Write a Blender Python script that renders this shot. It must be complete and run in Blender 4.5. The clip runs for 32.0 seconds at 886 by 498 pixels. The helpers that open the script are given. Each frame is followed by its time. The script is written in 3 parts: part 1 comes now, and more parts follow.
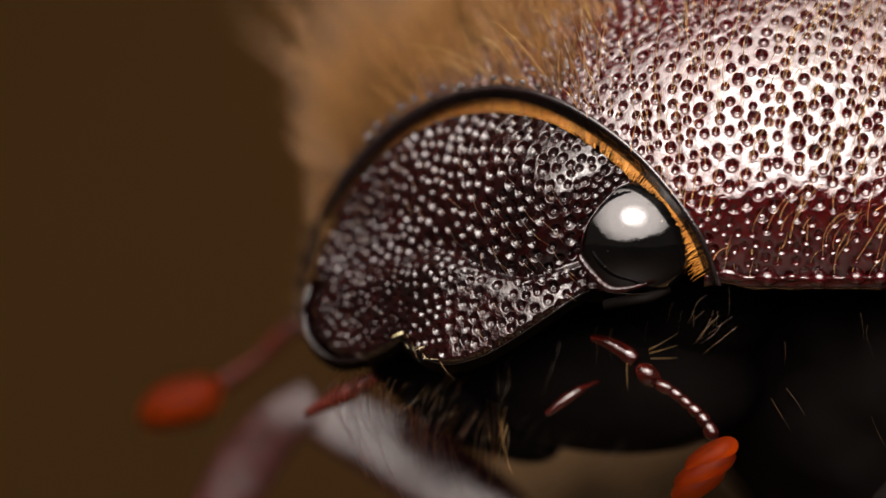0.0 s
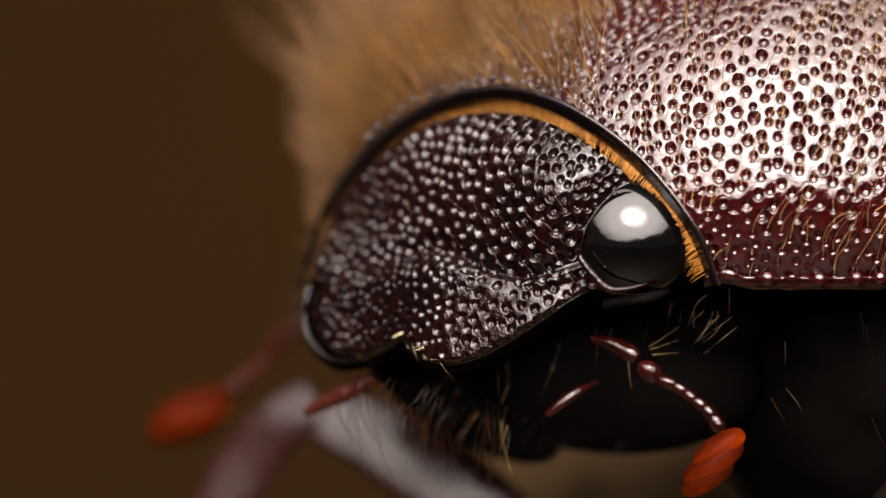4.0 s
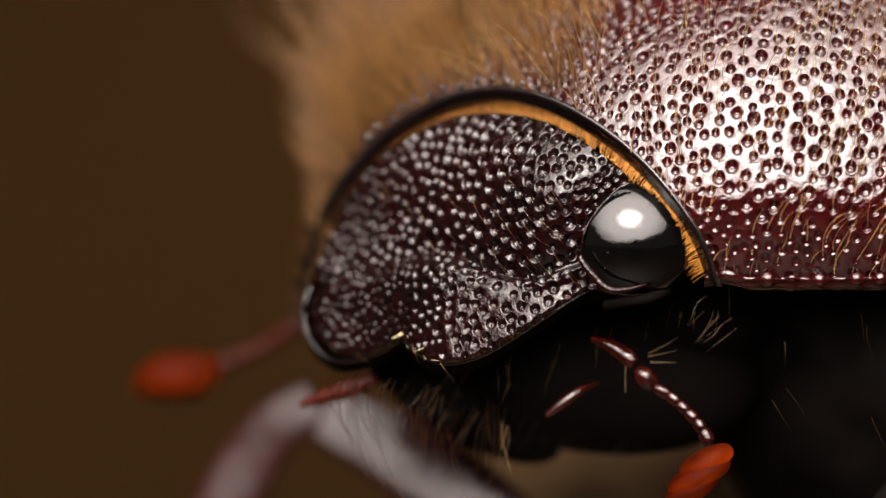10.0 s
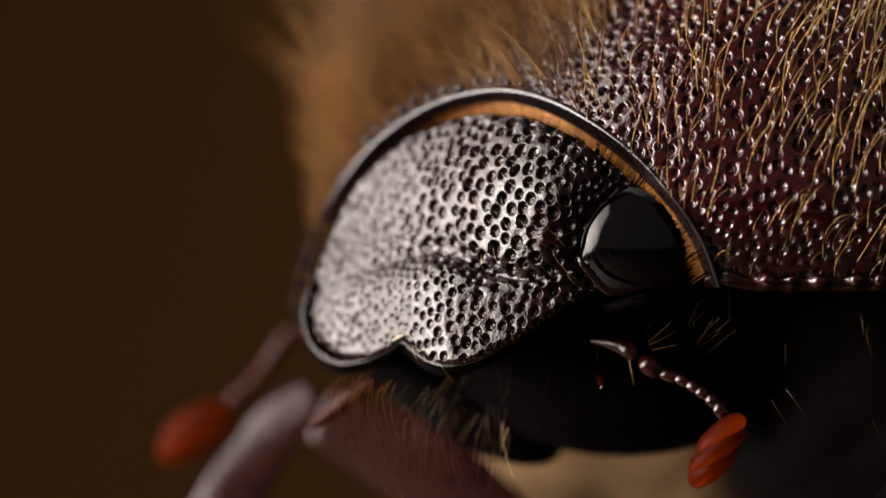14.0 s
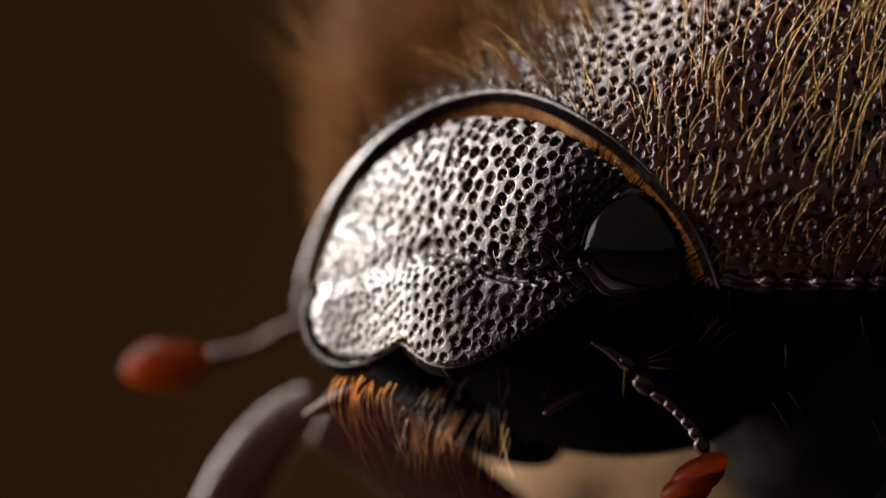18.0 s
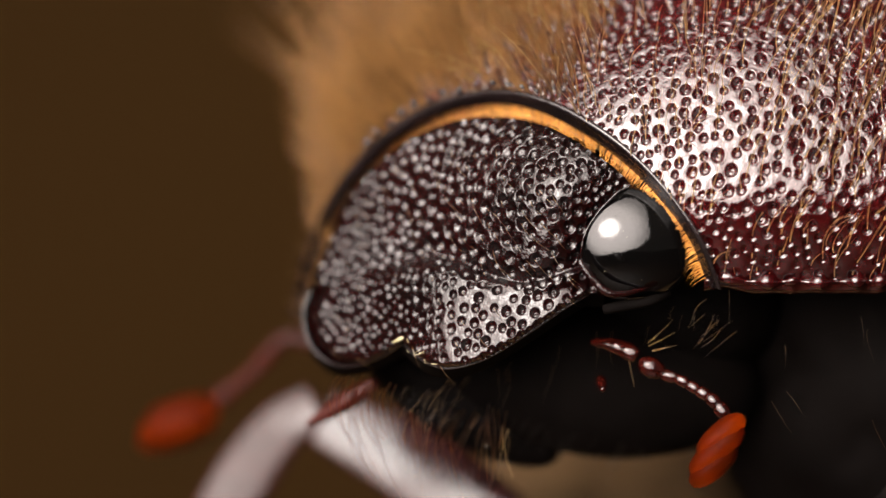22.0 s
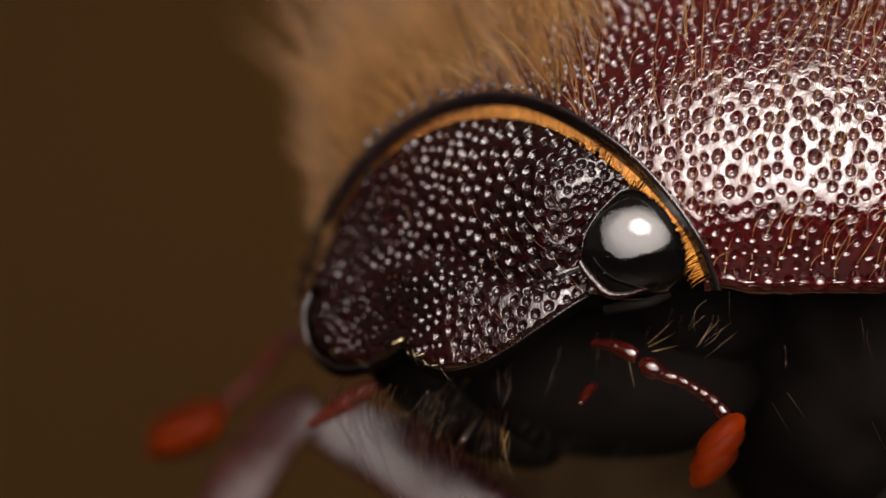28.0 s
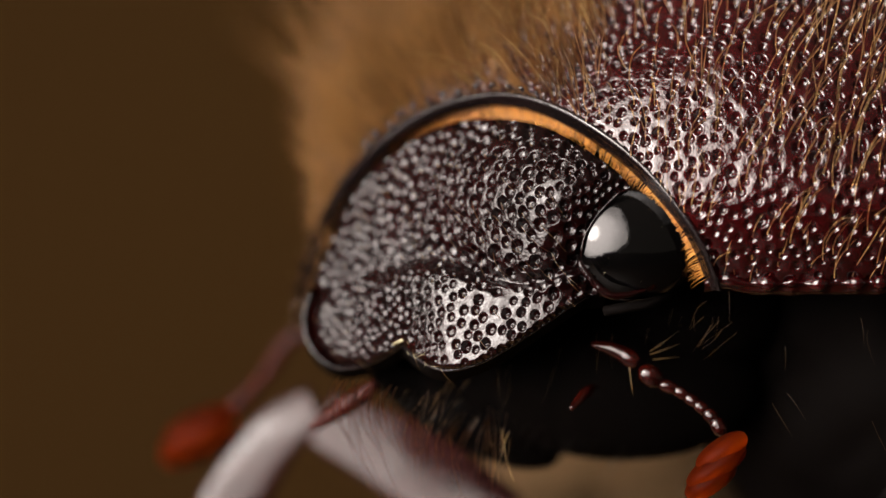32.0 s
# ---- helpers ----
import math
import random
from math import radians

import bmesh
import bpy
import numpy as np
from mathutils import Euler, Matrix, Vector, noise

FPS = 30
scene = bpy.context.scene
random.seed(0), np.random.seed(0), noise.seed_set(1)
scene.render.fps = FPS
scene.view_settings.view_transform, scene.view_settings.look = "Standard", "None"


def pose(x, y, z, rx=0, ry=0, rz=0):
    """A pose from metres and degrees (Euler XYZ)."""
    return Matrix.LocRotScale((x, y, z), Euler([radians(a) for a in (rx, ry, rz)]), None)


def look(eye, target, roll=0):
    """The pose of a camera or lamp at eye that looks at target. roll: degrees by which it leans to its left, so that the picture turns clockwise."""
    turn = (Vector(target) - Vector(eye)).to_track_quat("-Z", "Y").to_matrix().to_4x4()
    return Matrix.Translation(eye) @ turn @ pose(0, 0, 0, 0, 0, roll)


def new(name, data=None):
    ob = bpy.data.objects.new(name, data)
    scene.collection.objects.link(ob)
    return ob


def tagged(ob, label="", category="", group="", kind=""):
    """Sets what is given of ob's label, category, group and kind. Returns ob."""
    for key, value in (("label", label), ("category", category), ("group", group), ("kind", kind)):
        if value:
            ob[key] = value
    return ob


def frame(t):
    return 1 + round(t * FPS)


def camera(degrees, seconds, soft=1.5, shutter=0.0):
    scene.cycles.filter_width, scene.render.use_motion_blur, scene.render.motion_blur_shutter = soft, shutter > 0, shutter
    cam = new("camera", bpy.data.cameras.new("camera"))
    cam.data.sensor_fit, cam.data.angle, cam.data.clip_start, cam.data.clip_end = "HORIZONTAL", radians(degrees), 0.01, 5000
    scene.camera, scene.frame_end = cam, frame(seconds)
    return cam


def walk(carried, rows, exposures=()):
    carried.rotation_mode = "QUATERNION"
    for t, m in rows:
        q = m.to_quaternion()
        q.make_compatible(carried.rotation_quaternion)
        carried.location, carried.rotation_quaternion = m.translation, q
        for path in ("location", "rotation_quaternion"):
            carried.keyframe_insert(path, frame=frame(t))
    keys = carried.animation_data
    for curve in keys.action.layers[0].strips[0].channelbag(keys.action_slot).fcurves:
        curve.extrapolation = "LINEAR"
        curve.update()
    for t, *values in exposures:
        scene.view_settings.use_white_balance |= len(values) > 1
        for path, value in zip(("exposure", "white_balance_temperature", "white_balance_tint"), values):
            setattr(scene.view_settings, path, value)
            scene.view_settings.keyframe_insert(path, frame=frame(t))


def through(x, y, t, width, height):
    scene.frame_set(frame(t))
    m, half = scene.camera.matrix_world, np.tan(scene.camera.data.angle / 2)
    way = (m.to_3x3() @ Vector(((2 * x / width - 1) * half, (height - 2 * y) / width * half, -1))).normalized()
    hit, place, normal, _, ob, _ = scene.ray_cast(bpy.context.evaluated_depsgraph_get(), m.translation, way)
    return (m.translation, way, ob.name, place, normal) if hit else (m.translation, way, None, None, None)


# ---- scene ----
# All sizes below are in millimetres; MM turns them into metres.
MM = 0.001
RISE = 40.0          # height of the beetle's eye level over the table
FAR = 38.06          # from the lens to the beetle


def at(x, y, z):
    return Vector((x * MM, y * MM, (z + RISE) * MM))


# ---- camera: a long macro lens on a stand, wide open ----
cam = camera(12.0, 32.0)
cam.data.dof.use_dof = True
cam.data.dof.focus_distance = (FAR + 0.3) * MM
cam.data.dof.aperture_fstop = 82.0
still = look(at(0, -FAR, 0), at(0, 0, 0))
walk(cam, [(0, still), (32, still)])

# ---- dim room light; the panel lamp below gives the rest, but for the card's added glow ----
world = bpy.data.worlds.new("dim_room")
scene.world = world
world.use_nodes = True
world.node_tree.nodes["Background"].inputs[0].default_value = (1.0, 0.85, 0.7, 1)
world.node_tree.nodes["Background"].inputs[1].default_value = 0.12


# ---- materials ----
def material(name):
    m = bpy.data.materials.new(name)
    m.use_nodes = True
    n = m.node_tree.nodes
    return m, n, m.node_tree.links, n["Principled BSDF"]


def surface(name, low, high, rough=(0.2, 0.4), grain=6.0, bump=0.0, bump_size=40.0, ior=1.5, coat=0.0, gloss=0.5, self_glow=None, glow_through=0.0, through=None, glassy=False):
    """Two colours mixed by noise at two scales; grain and bump_size count per millimetre."""
    m, n, l, b = material(name)
    co = n.new("ShaderNodeTexCoord")
    a = n.new("ShaderNodeTexNoise")
    a.inputs["Scale"].default_value = grain / MM
    a.inputs["Detail"].default_value = 6
    c = n.new("ShaderNodeTexNoise")
    c.inputs["Scale"].default_value = grain / MM * 0.13
    c.inputs["Detail"].default_value = 3
    for t in (a, c):
        l.new(co.outputs["Object"], t.inputs["Vector"])
    mean = n.new("ShaderNodeMath")
    mean.operation = "MULTIPLY_ADD"
    mean.inputs[1].default_value = 0.5
    half = n.new("ShaderNodeMath")
    half.operation = "MULTIPLY"
    half.inputs[1].default_value = 0.5
    l.new(c.outputs["Fac"], half.inputs[0])
    l.new(a.outputs["Fac"], mean.inputs[0])
    l.new(half.outputs[0], mean.inputs[2])
    ramp = n.new("ShaderNodeValToRGB")
    ramp.color_ramp.elements[0].position, ramp.color_ramp.elements[0].color = 0.36, (*low, 1)
    ramp.color_ramp.elements[1].position, ramp.color_ramp.elements[1].color = 0.64, (*high, 1)
    l.new(mean.outputs[0], ramp.inputs[0])
    l.new(ramp.outputs[0], b.inputs["Base Color"])
    r = n.new("ShaderNodeMapRange")
    r.inputs["To Min"].default_value, r.inputs["To Max"].default_value = rough
    l.new(a.outputs["Fac"], r.inputs["Value"])
    l.new(r.outputs[0], b.inputs["Roughness"])
    b.inputs["IOR"].default_value = ior
    b.inputs["Coat Weight"].default_value = coat
    b.inputs["Coat Roughness"].default_value = 0.08
    b.inputs["Specular IOR Level"].default_value = gloss
    if self_glow:
        b.inputs["Emission Color"].default_value, b.inputs["Emission Strength"].default_value = (*self_glow, 1), 1.0
    if bump:
        normal = None
        for size, height in ((bump_size / 6, bump * 8), (bump_size, bump)):
            e = n.new("ShaderNodeTexNoise")
            e.inputs["Scale"].default_value = size / MM
            e.inputs["Detail"].default_value = 3
            l.new(co.outputs["Object"], e.inputs["Vector"])
            u = n.new("ShaderNodeBump")
            u.inputs["Strength"].default_value = 1.0
            u.inputs["Distance"].default_value = height * MM
            l.new(e.outputs["Fac"], u.inputs["Height"])
            if normal:
                l.new(normal, u.inputs["Normal"])
            normal = u.outputs[0]
        l.new(normal, b.inputs["Normal"])
    if glow_through:
        tr = n.new("ShaderNodeBsdfRefraction" if glassy else "ShaderNodeBsdfTranslucent")
        if glassy:
            tr.inputs["Roughness"].default_value, tr.inputs["IOR"].default_value = 0.4, 1.5
        if through:
            tr.inputs["Color"].default_value = (*through, 1)
        else:
            l.new(ramp.outputs[0], tr.inputs["Color"])
        mix = n.new("ShaderNodeMixShader")
        mix.inputs[0].default_value = glow_through
        l.new(b.outputs[0], mix.inputs[1])
        l.new(tr.outputs[0], mix.inputs[2])
        l.new(mix.outputs[0], n["Material Output"].inputs["Surface"])
    return m


def lamp_surface(name, colour, strength, centre=None, hot=0.0):
    """A glowing sheet; with a centre it is brighter there, as a diffuser is in front of its lamp."""
    m, n, l, b = material(name)
    e = n.new("ShaderNodeEmission")
    e.inputs[0].default_value, e.inputs[1].default_value = (*colour, 1), strength
    l.new(e.outputs[0], n["Material Output"].inputs["Surface"])
    if centre:
        co = n.new("ShaderNodeTexCoord")
        far = n.new("ShaderNodeVectorMath")
        far.operation = "DISTANCE"
        far.inputs[1].default_value = [c * MM for c in centre]
        l.new(co.outputs["Object"], far.inputs[0])
        fall = n.new("ShaderNodeMapRange")
        fall.interpolation_type = "SMOOTHERSTEP"
        fall.inputs["From Min"].default_value, fall.inputs["From Max"].default_value = 5 * MM, 21 * MM
        fall.inputs["To Min"].default_value, fall.inputs["To Max"].default_value = hot, strength
        l.new(far.outputs["Value"], fall.inputs["Value"])
        edge = n.new("ShaderNodeMapRange")
        edge.interpolation_type = "SMOOTHSTEP"
        edge.inputs["From Min"].default_value, edge.inputs["From Max"].default_value = 24 * MM, 66 * MM
        edge.inputs["To Min"].default_value, edge.inputs["To Max"].default_value = 1.0, 0.3
        l.new(far.outputs["Value"], edge.inputs["Value"])
        dim = n.new("ShaderNodeMath")
        dim.operation = "MULTIPLY"
        l.new(fall.outputs[0], dim.inputs[0])
        l.new(edge.outputs[0], dim.inputs[1])
        l.new(dim.outputs[0], e.inputs[1])
    return m


CHITIN_HEAD = surface("head_cuticle", (0.0014, 0.00025, 0.0003), (0.0052, 0.0004, 0.0004), (0.08, 0.2), 7, 0.003, 50, gloss=0.36)
CHITIN_PRONOTUM = surface("pronotum_cuticle", (0.0095, 0.0005, 0.0006), (0.0205, 0.0009, 0.0012), (0.06, 0.14), 6, 0.0026, 42, gloss=0.66)
CHITIN_BLACK = surface("black_cuticle", (0.003, 0.002, 0.002), (0.007, 0.004, 0.004), (0.14, 0.32), 9, 0.0016, 40)
# Black cuticle, darkened further: shade under the body is put into its colour.
CHITIN_SHADED = surface("shaded_black_cuticle", (0.0014, 0.0011, 0.001), (0.0026, 0.002, 0.0018), (0.6, 0.8), 5, 0.004, 14, gloss=0.012)
CHITIN_LEG = surface("leg_cuticle", (0.009, 0.0028, 0.0025), (0.018, 0.005, 0.0045), (0.13, 0.22), 5, 0.002, 12, ior=1.42, gloss=0.28)
CHITIN_RED = surface("antenna_cuticle", (0.004, 0.0006, 0.0005), (0.016, 0.0017, 0.001), (0.06, 0.13), 7, 0.005, 16, gloss=0.4)
# Copy of the antenna cuticle, its lamp sheen damped for the far side.
CHITIN_FAR_DIM = surface("far_dimmed_cuticle", (0.01, 0.0016, 0.001), (0.026, 0.0038, 0.002), (0.3, 0.45), 7, 0.0012, 30, gloss=0.08)
CLUB = surface("club_velvet", (0.008, 0.0007, 0.0002), (0.024, 0.003, 0.0005), (0.4, 0.55), 12, 0.001, 40, gloss=0.03, glow_through=0.42, through=(0.72, 0.23, 0.03))
EYE = surface("eye_lens", (0.0005, 0.0005, 0.0005), (0.001, 0.0008, 0.0008), (0.05, 0.09), 10, 0.0003, 60, ior=1.44)
FRINGE = surface("golden_fringe", (0.4, 0.155, 0.021), (0.74, 0.34, 0.06), (0.35, 0.5), 14, glow_through=0.25)
SETA_GOLD = surface("golden_seta", (0.018, 0.009, 0.0032), (0.058, 0.032, 0.0125), (0.12, 0.22), 5, gloss=0.6, glow_through=0.6, through=(1.0, 0.8, 0.46))
SETA_FINE = surface("brown_seta", (0.014, 0.007, 0.0035), (0.045, 0.025, 0.012), (0.2, 0.32), 9, glow_through=0.3, through=(0.85, 0.62, 0.34))
SHAG = surface("shaggy_hair", (0.075, 0.032, 0.008), (0.27, 0.133, 0.04), (0.3, 0.45), 2.5, glow_through=0.5)
SETA_RED = surface("rusty_seta", (0.004, 0.0014, 0.0006), (0.012, 0.004, 0.0013), (0.2, 0.35), 9, gloss=0.12, glow_through=0.72, through=(1.0, 0.62, 0.3), glassy=True)
HAIR_DARK = surface("dark_hair", (0.002, 0.0012, 0.001), (0.005, 0.003, 0.002), (0.3, 0.5), 9, gloss=0.1)
FLAKE = surface("pale_flake", (0.16, 0.14, 0.07), (0.3, 0.26, 0.15), (0.4, 0.6), 20)
MEMBRANE = surface("amber_membrane", (0.05, 0.017, 0.004), (0.12, 0.04, 0.008), (0.3, 0.5), 14)
BARK = surface("dry_bark", (0.034, 0.02, 0.0092), (0.11, 0.066, 0.032), (0.8, 0.98), 1.2, 0.15, 2.0, gloss=0.05)
# The card glows faintly by itself, in place of light falling on it.
CARD = surface("brown_card", (0.027, 0.0138, 0.0044), (0.034, 0.0175, 0.0056), (0.8, 0.95), 0.03, gloss=0.0, self_glow=(0.0145, 0.0067, 0.0021))
TABLE = surface("table_wood", (0.015, 0.009, 0.005), (0.035, 0.02, 0.011), (0.4, 0.6), 0.06)
PLASTIC = surface("black_plastic", (0.01, 0.01, 0.01), (0.02, 0.02, 0.02), (0.4, 0.6), 0.2)
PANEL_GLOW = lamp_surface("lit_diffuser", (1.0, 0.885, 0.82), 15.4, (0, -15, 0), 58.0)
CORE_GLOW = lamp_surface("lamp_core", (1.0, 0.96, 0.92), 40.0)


# ---- mesh tools ----
def part(name, verts, faces, mat, parent=None, label="", origin=(0, 0, 0), smooth=True, kind=""):
    me = bpy.data.meshes.new(name)
    v = (np.asarray(verts, float) - np.asarray(origin, float)) * MM
    me.from_pydata(v.tolist(), [], faces.tolist() if hasattr(faces, "tolist") else faces)
    me.materials.append(mat)
    if smooth:
        me.polygons.foreach_set("use_smooth", [True] * len(me.polygons))
    me.update()
    ob = new(name, me)
    ob.parent = parent
    return tagged(ob, label=label, kind=kind)


def spline(points, n, closed=False):
    """A smooth curve through a few points, n samples."""
    p = np.asarray(points, float)
    k = len(p)
    u = np.linspace(0, k if closed else k - 1, n, endpoint=not closed)
    i = np.minimum(u.astype(int), k - 1 if closed else k - 2)
    f = (u - i)[:, None]

    def pick(j):
        return p[j % k] if closed else p[np.clip(j, 0, k - 1)]
    a, b, c, d = pick(i - 1), pick(i), pick(i + 1), pick(i + 2)
    return 0.5 * (2 * b + (c - a) * f + (2 * a - 5 * b + 4 * c - d) * f ** 2 + (3 * b - a - 3 * c + d) * f ** 3)


def grid_faces(n, m, wrap=False):
    i, j = np.meshgrid(np.arange(n - 1), np.arange(m if wrap else m - 1), indexing="ij")
    k = (j + 1) % m
    return np.stack([i * m + j, i * m + k, (i + 1) * m + k, (i + 1) * m + j], -1).reshape(-1, 4)


def tube(path, radius, sides=10, flat=1.0, face=(0.13, -0.9, 0.4), square=1.0):
    """A round rod along a path, with a radius for each of its points; its ends are closed."""
    p = np.asarray(path, float)
    r = np.broadcast_to(np.asarray(radius, float), (len(p),))
    t = np.gradient(p, axis=0)
    t /= np.linalg.norm(t, axis=1)[:, None] + 1e-12
    up = np.array(face)
    a = np.cross(t, up)
    a /= np.linalg.norm(a, axis=1)[:, None] + 1e-12
    b = np.cross(t, a)
    w = np.linspace(0, 2 * np.pi, sides, endpoint=False)
    v = p[:, None] + r[:, None, None] * (np.cos(w)[None, :, None] * a[:, None] + flat * (np.sign(np.sin(w)) * np.abs(np.sin(w)) ** square)[None, :, None] * b[:, None])
    v = v.reshape(-1, 3)
    f = grid_faces(len(p), sides, True).tolist()
    f += [list(range(sides))[::-1], [(len(p) - 1) * sides + q for q in range(sides)]]
    return v, f


def ellipsoid(centre, radii, turn=None, nu=40, nv=24):
    a = np.linspace(0, 2 * np.pi, nu, endpoint=False)
    b = np.linspace(-np.pi / 2 + 0.02, np.pi / 2 - 0.02, nv)
    b, a = np.meshgrid(b, a, indexing="ij")
    v = np.stack([np.cos(b) * np.cos(a), np.cos(b) * np.sin(a), np.sin(b)], -1).reshape(-1, 3) * np.asarray(radii)
    if turn is not None:
        v = v @ np.array(turn.to_3x3()).T
    f = grid_faces(nv, nu, True).tolist()
    f += [list(range(nu))[::-1], [(nv - 1) * nu + q for q in range(nu)]]
    return v + np.asarray(centre), f


def hairs(name, roots, ways, lengths, bends, radius, mat, parent, label="", steps=7, seed=1, origin=(0, 0, 0)):
    """Tapered, three-sided setae: each leaves its root along a way and bends."""
    rng = np.random.default_rng(seed)
    roots, ways, bends = (np.asarray(q, float) for q in (roots, ways, bends))
    n = len(roots)
    lengths = np.broadcast_to(np.asarray(lengths, float), (n,))
    ways = ways / np.linalg.norm(ways, axis=1)[:, None]
    s = np.linspace(0, 1, steps)
    wave = rng.normal(0, 0.035, (n, 1, 3)) * np.sin(s * rng.uniform(2, 5, (n, 1)))[:, :, None]
    p = roots[:, None] + lengths[:, None, None] * (ways[:, None] * s[None, :, None] + bends[:, None] * (s ** 2)[None, :, None] + wave)
    t = np.gradient(p, axis=1)
    t /= np.linalg.norm(t, axis=2)[:, :, None] + 1e-12
    a = np.cross(t, np.array([0.2, -0.35, 0.91]))
    a /= np.linalg.norm(a, axis=2)[:, :, None] + 1e-9
    b = np.cross(t, a)
    r = (radius * rng.uniform(0.7, 1.25, (n, 1)) * (1 - 0.85 * s[None] ** 1.5))[:, :, None]
    ring = [p + r * (math.cos(w) * a + math.sin(w) * b) for w in (0, 2.094, 4.189)]
    v = np.stack(ring, 2).reshape(-1, 3)
    f = (grid_faces(steps, 3, True)[None] + (np.arange(n) * steps * 3)[:, None, None]).reshape(-1, 4)
    return part(name, v, f, mat, parent, label, origin, kind="stuff")


def scatter(rng, points, gap, most):
    """Picks points from many, none nearer to another than its gap."""
    kept, gaps = np.zeros((most, 3)), np.zeros(most)
    out, k = [], 0
    for i in rng.permutation(len(points)):
        g = gap[i]
        if k and (((kept[:k] - points[i]) ** 2).sum(1) < (0.5 * (gaps[:k] + g)) ** 2).any():
            continue
        kept[k], gaps[k] = points[i], g
        out.append(i)
        k += 1
        if k == most:
            break
    return np.array(out)


def dent(v, nrm, cells, radii, depth, lean, reach, knob_height=0.55, shoulder=0.24, rim=0.1, stretch=(0.3, 0.0, 0.95), force=None, knob_size=0.42, oval=0.2):
    """Presses round pits with soft shoulders, each with a seta socket on its floor, into a grid of points."""
    n, m = v.shape[:2]
    stretch = np.array(stretch)
    drop = np.zeros((n, m))
    soft = np.zeros((n, m))
    force = np.ones(len(radii)) if force is None else force
    for (i, j), r, push, knob_up in zip(cells, radii, force, np.broadcast_to(knob_height, len(radii))):
        k = max(4, int(r / reach * 2.8))
        si, sj = slice(max(0, i - k), min(n, i + k + 1)), slice(max(0, j - k), min(m, j + k + 1))
        q = v[si, sj] - v[i, j]
        d = np.sqrt((q ** 2).sum(-1) - oval * (q @ stretch) ** 2) / r
        bowl = np.clip(1.02 - d ** 2, 0, 1) ** 0.8
        e = np.sqrt(((q - lean * r * 0.3) ** 2).sum(-1)) / r
        knob = np.clip(1 - e / knob_size, 0, 1)
        knob = knob * knob * (3 - 2 * knob)
        h = push * depth * (r / 0.06) * (bowl - knob_up * knob * bowl)
        drop[si, sj] = np.maximum(drop[si, sj], h)
        drop[si, sj] -= rim * depth * push * np.exp(-((d - 1.16) / 0.15) ** 2)
        soft[si, sj] += shoulder * depth * (r / 0.06) * np.exp(-(d / 1.2) ** 2)
    return v - nrm * (drop + soft)[..., None]


def normals(v):
    a, b = np.gradient(v, axis=0), np.gradient(v, axis=1)
    c = np.cross(a, b)
    c /= np.linalg.norm(c, axis=2)[:, :, None] + 1e-12
    return np.where(c[..., 1:2] > 0, -c, c) if abs(c[..., 1]).mean() > 0.2 else c


def inside(x, z, poly):
    """Which of the points lie within a closed outline."""
    hit = np.zeros(x.shape, bool)
    k = len(poly)
    for i in range(k):
        (ax, az), (bx, bz) = poly[i], poly[(i + 1) % k]
        if az == bz:
            continue
        cross = ((az > z) != (bz > z)) & (x < (bx - ax) * (z - az) / (bz - az) + ax)
        hit ^= cross
    return hit


def trimmed(v, keep):
    """Grid points to a mesh with only the faces whose corners are all kept."""
    n, m = keep.shape
    f = grid_faces(n, m)
    f = f[keep.reshape(-1)[f].all(1)]
    used = np.unique(f)
    index = np.full(n * m, -1)
    index[used] = np.arange(len(used))
    return v.reshape(-1, 3)[used], index[f]


# ---- the set: table, card, bark ----
def flat_sheet(name, corners, mat, label, thick):
    c = np.array(corners, float)
    n = np.cross(c[1] - c[0], c[3] - c[0])
    n /= np.linalg.norm(n)
    v = np.vstack([c, c - n * thick])
    f = [[0, 1, 2, 3], [7, 6, 5, 4]] + [[i, i + 4, (i + 1) % 4 + 4, (i + 1) % 4] for i in range(4)]
    ob = part(name, v, f, mat, None, label, smooth=False, kind="structure")
    ob.location = (0, 0, RISE * MM)
    return ob


flat_sheet("ground", [(-500, -400, -40), (500, -400, -40), (500, 500, -40), (-500, 500, -40)], TABLE, "dark brown wooden table top", 20)
flat_sheet("backdrop", [(-260, 160, -39.9), (260, 160, -39.9), (260, 160, 200), (-260, 160, 200)], CARD, "plain brown card standing behind the beetle, with an added faint glow", 2)


def bark_piece():
    """A lumpy chunk of dry bark, from the table up to the beetle's feet."""
    nu, nv = 96, 70
    a = np.linspace(0, 2 * np.pi, nu, endpoint=False)
    rows = []
    for k in range(nv):
        w = k / (nv - 1)
        ring = []
        for t in a:
            if w < 0.6:
                h, r = -40 + w / 0.6 * 36.1, 1.0 - 0.1 * (w / 0.6)
            else:
                q = (w - 0.6) / 0.4
                h, r = -3.9, 0.9 * (1 - q) + 0.002
            x, y = 3.2 + 11 * r * math.cos(t), 10.6 + 7.3 * r * math.sin(t)
            bump = noise.fractal(Vector((x * 0.35, y * 0.35, h * 0.12)), 1.0, 2.0, 4)
            rise = min(1.0, max(0.0, (x + 1.2) / 2.7))
            ridge = 2.25 * rise * rise * (3 - 2 * rise) * math.exp(-((y - 8.6) / 3.0) ** 2 - max(0.0, x - 2.8) ** 2)
            if w < 0.6:
                x, y = x + bump * 1.2 * math.cos(t), y + bump * 1.2 * math.sin(t)
            else:
                h += ridge + 0.22 * bump
            ring.append((x, y, h))
        rows += ring
    f = grid_faces(nv, nu, True).tolist() + [[(nv - 1) * nu + q for q in range(nu)]]
    ob = part("bark_piece", rows, f, BARK, None)
    ob.location = (0, 0, RISE * MM)
    return tagged(ob, "rough chunk of pale dry bark under the beetle", "bark")


bark_piece()

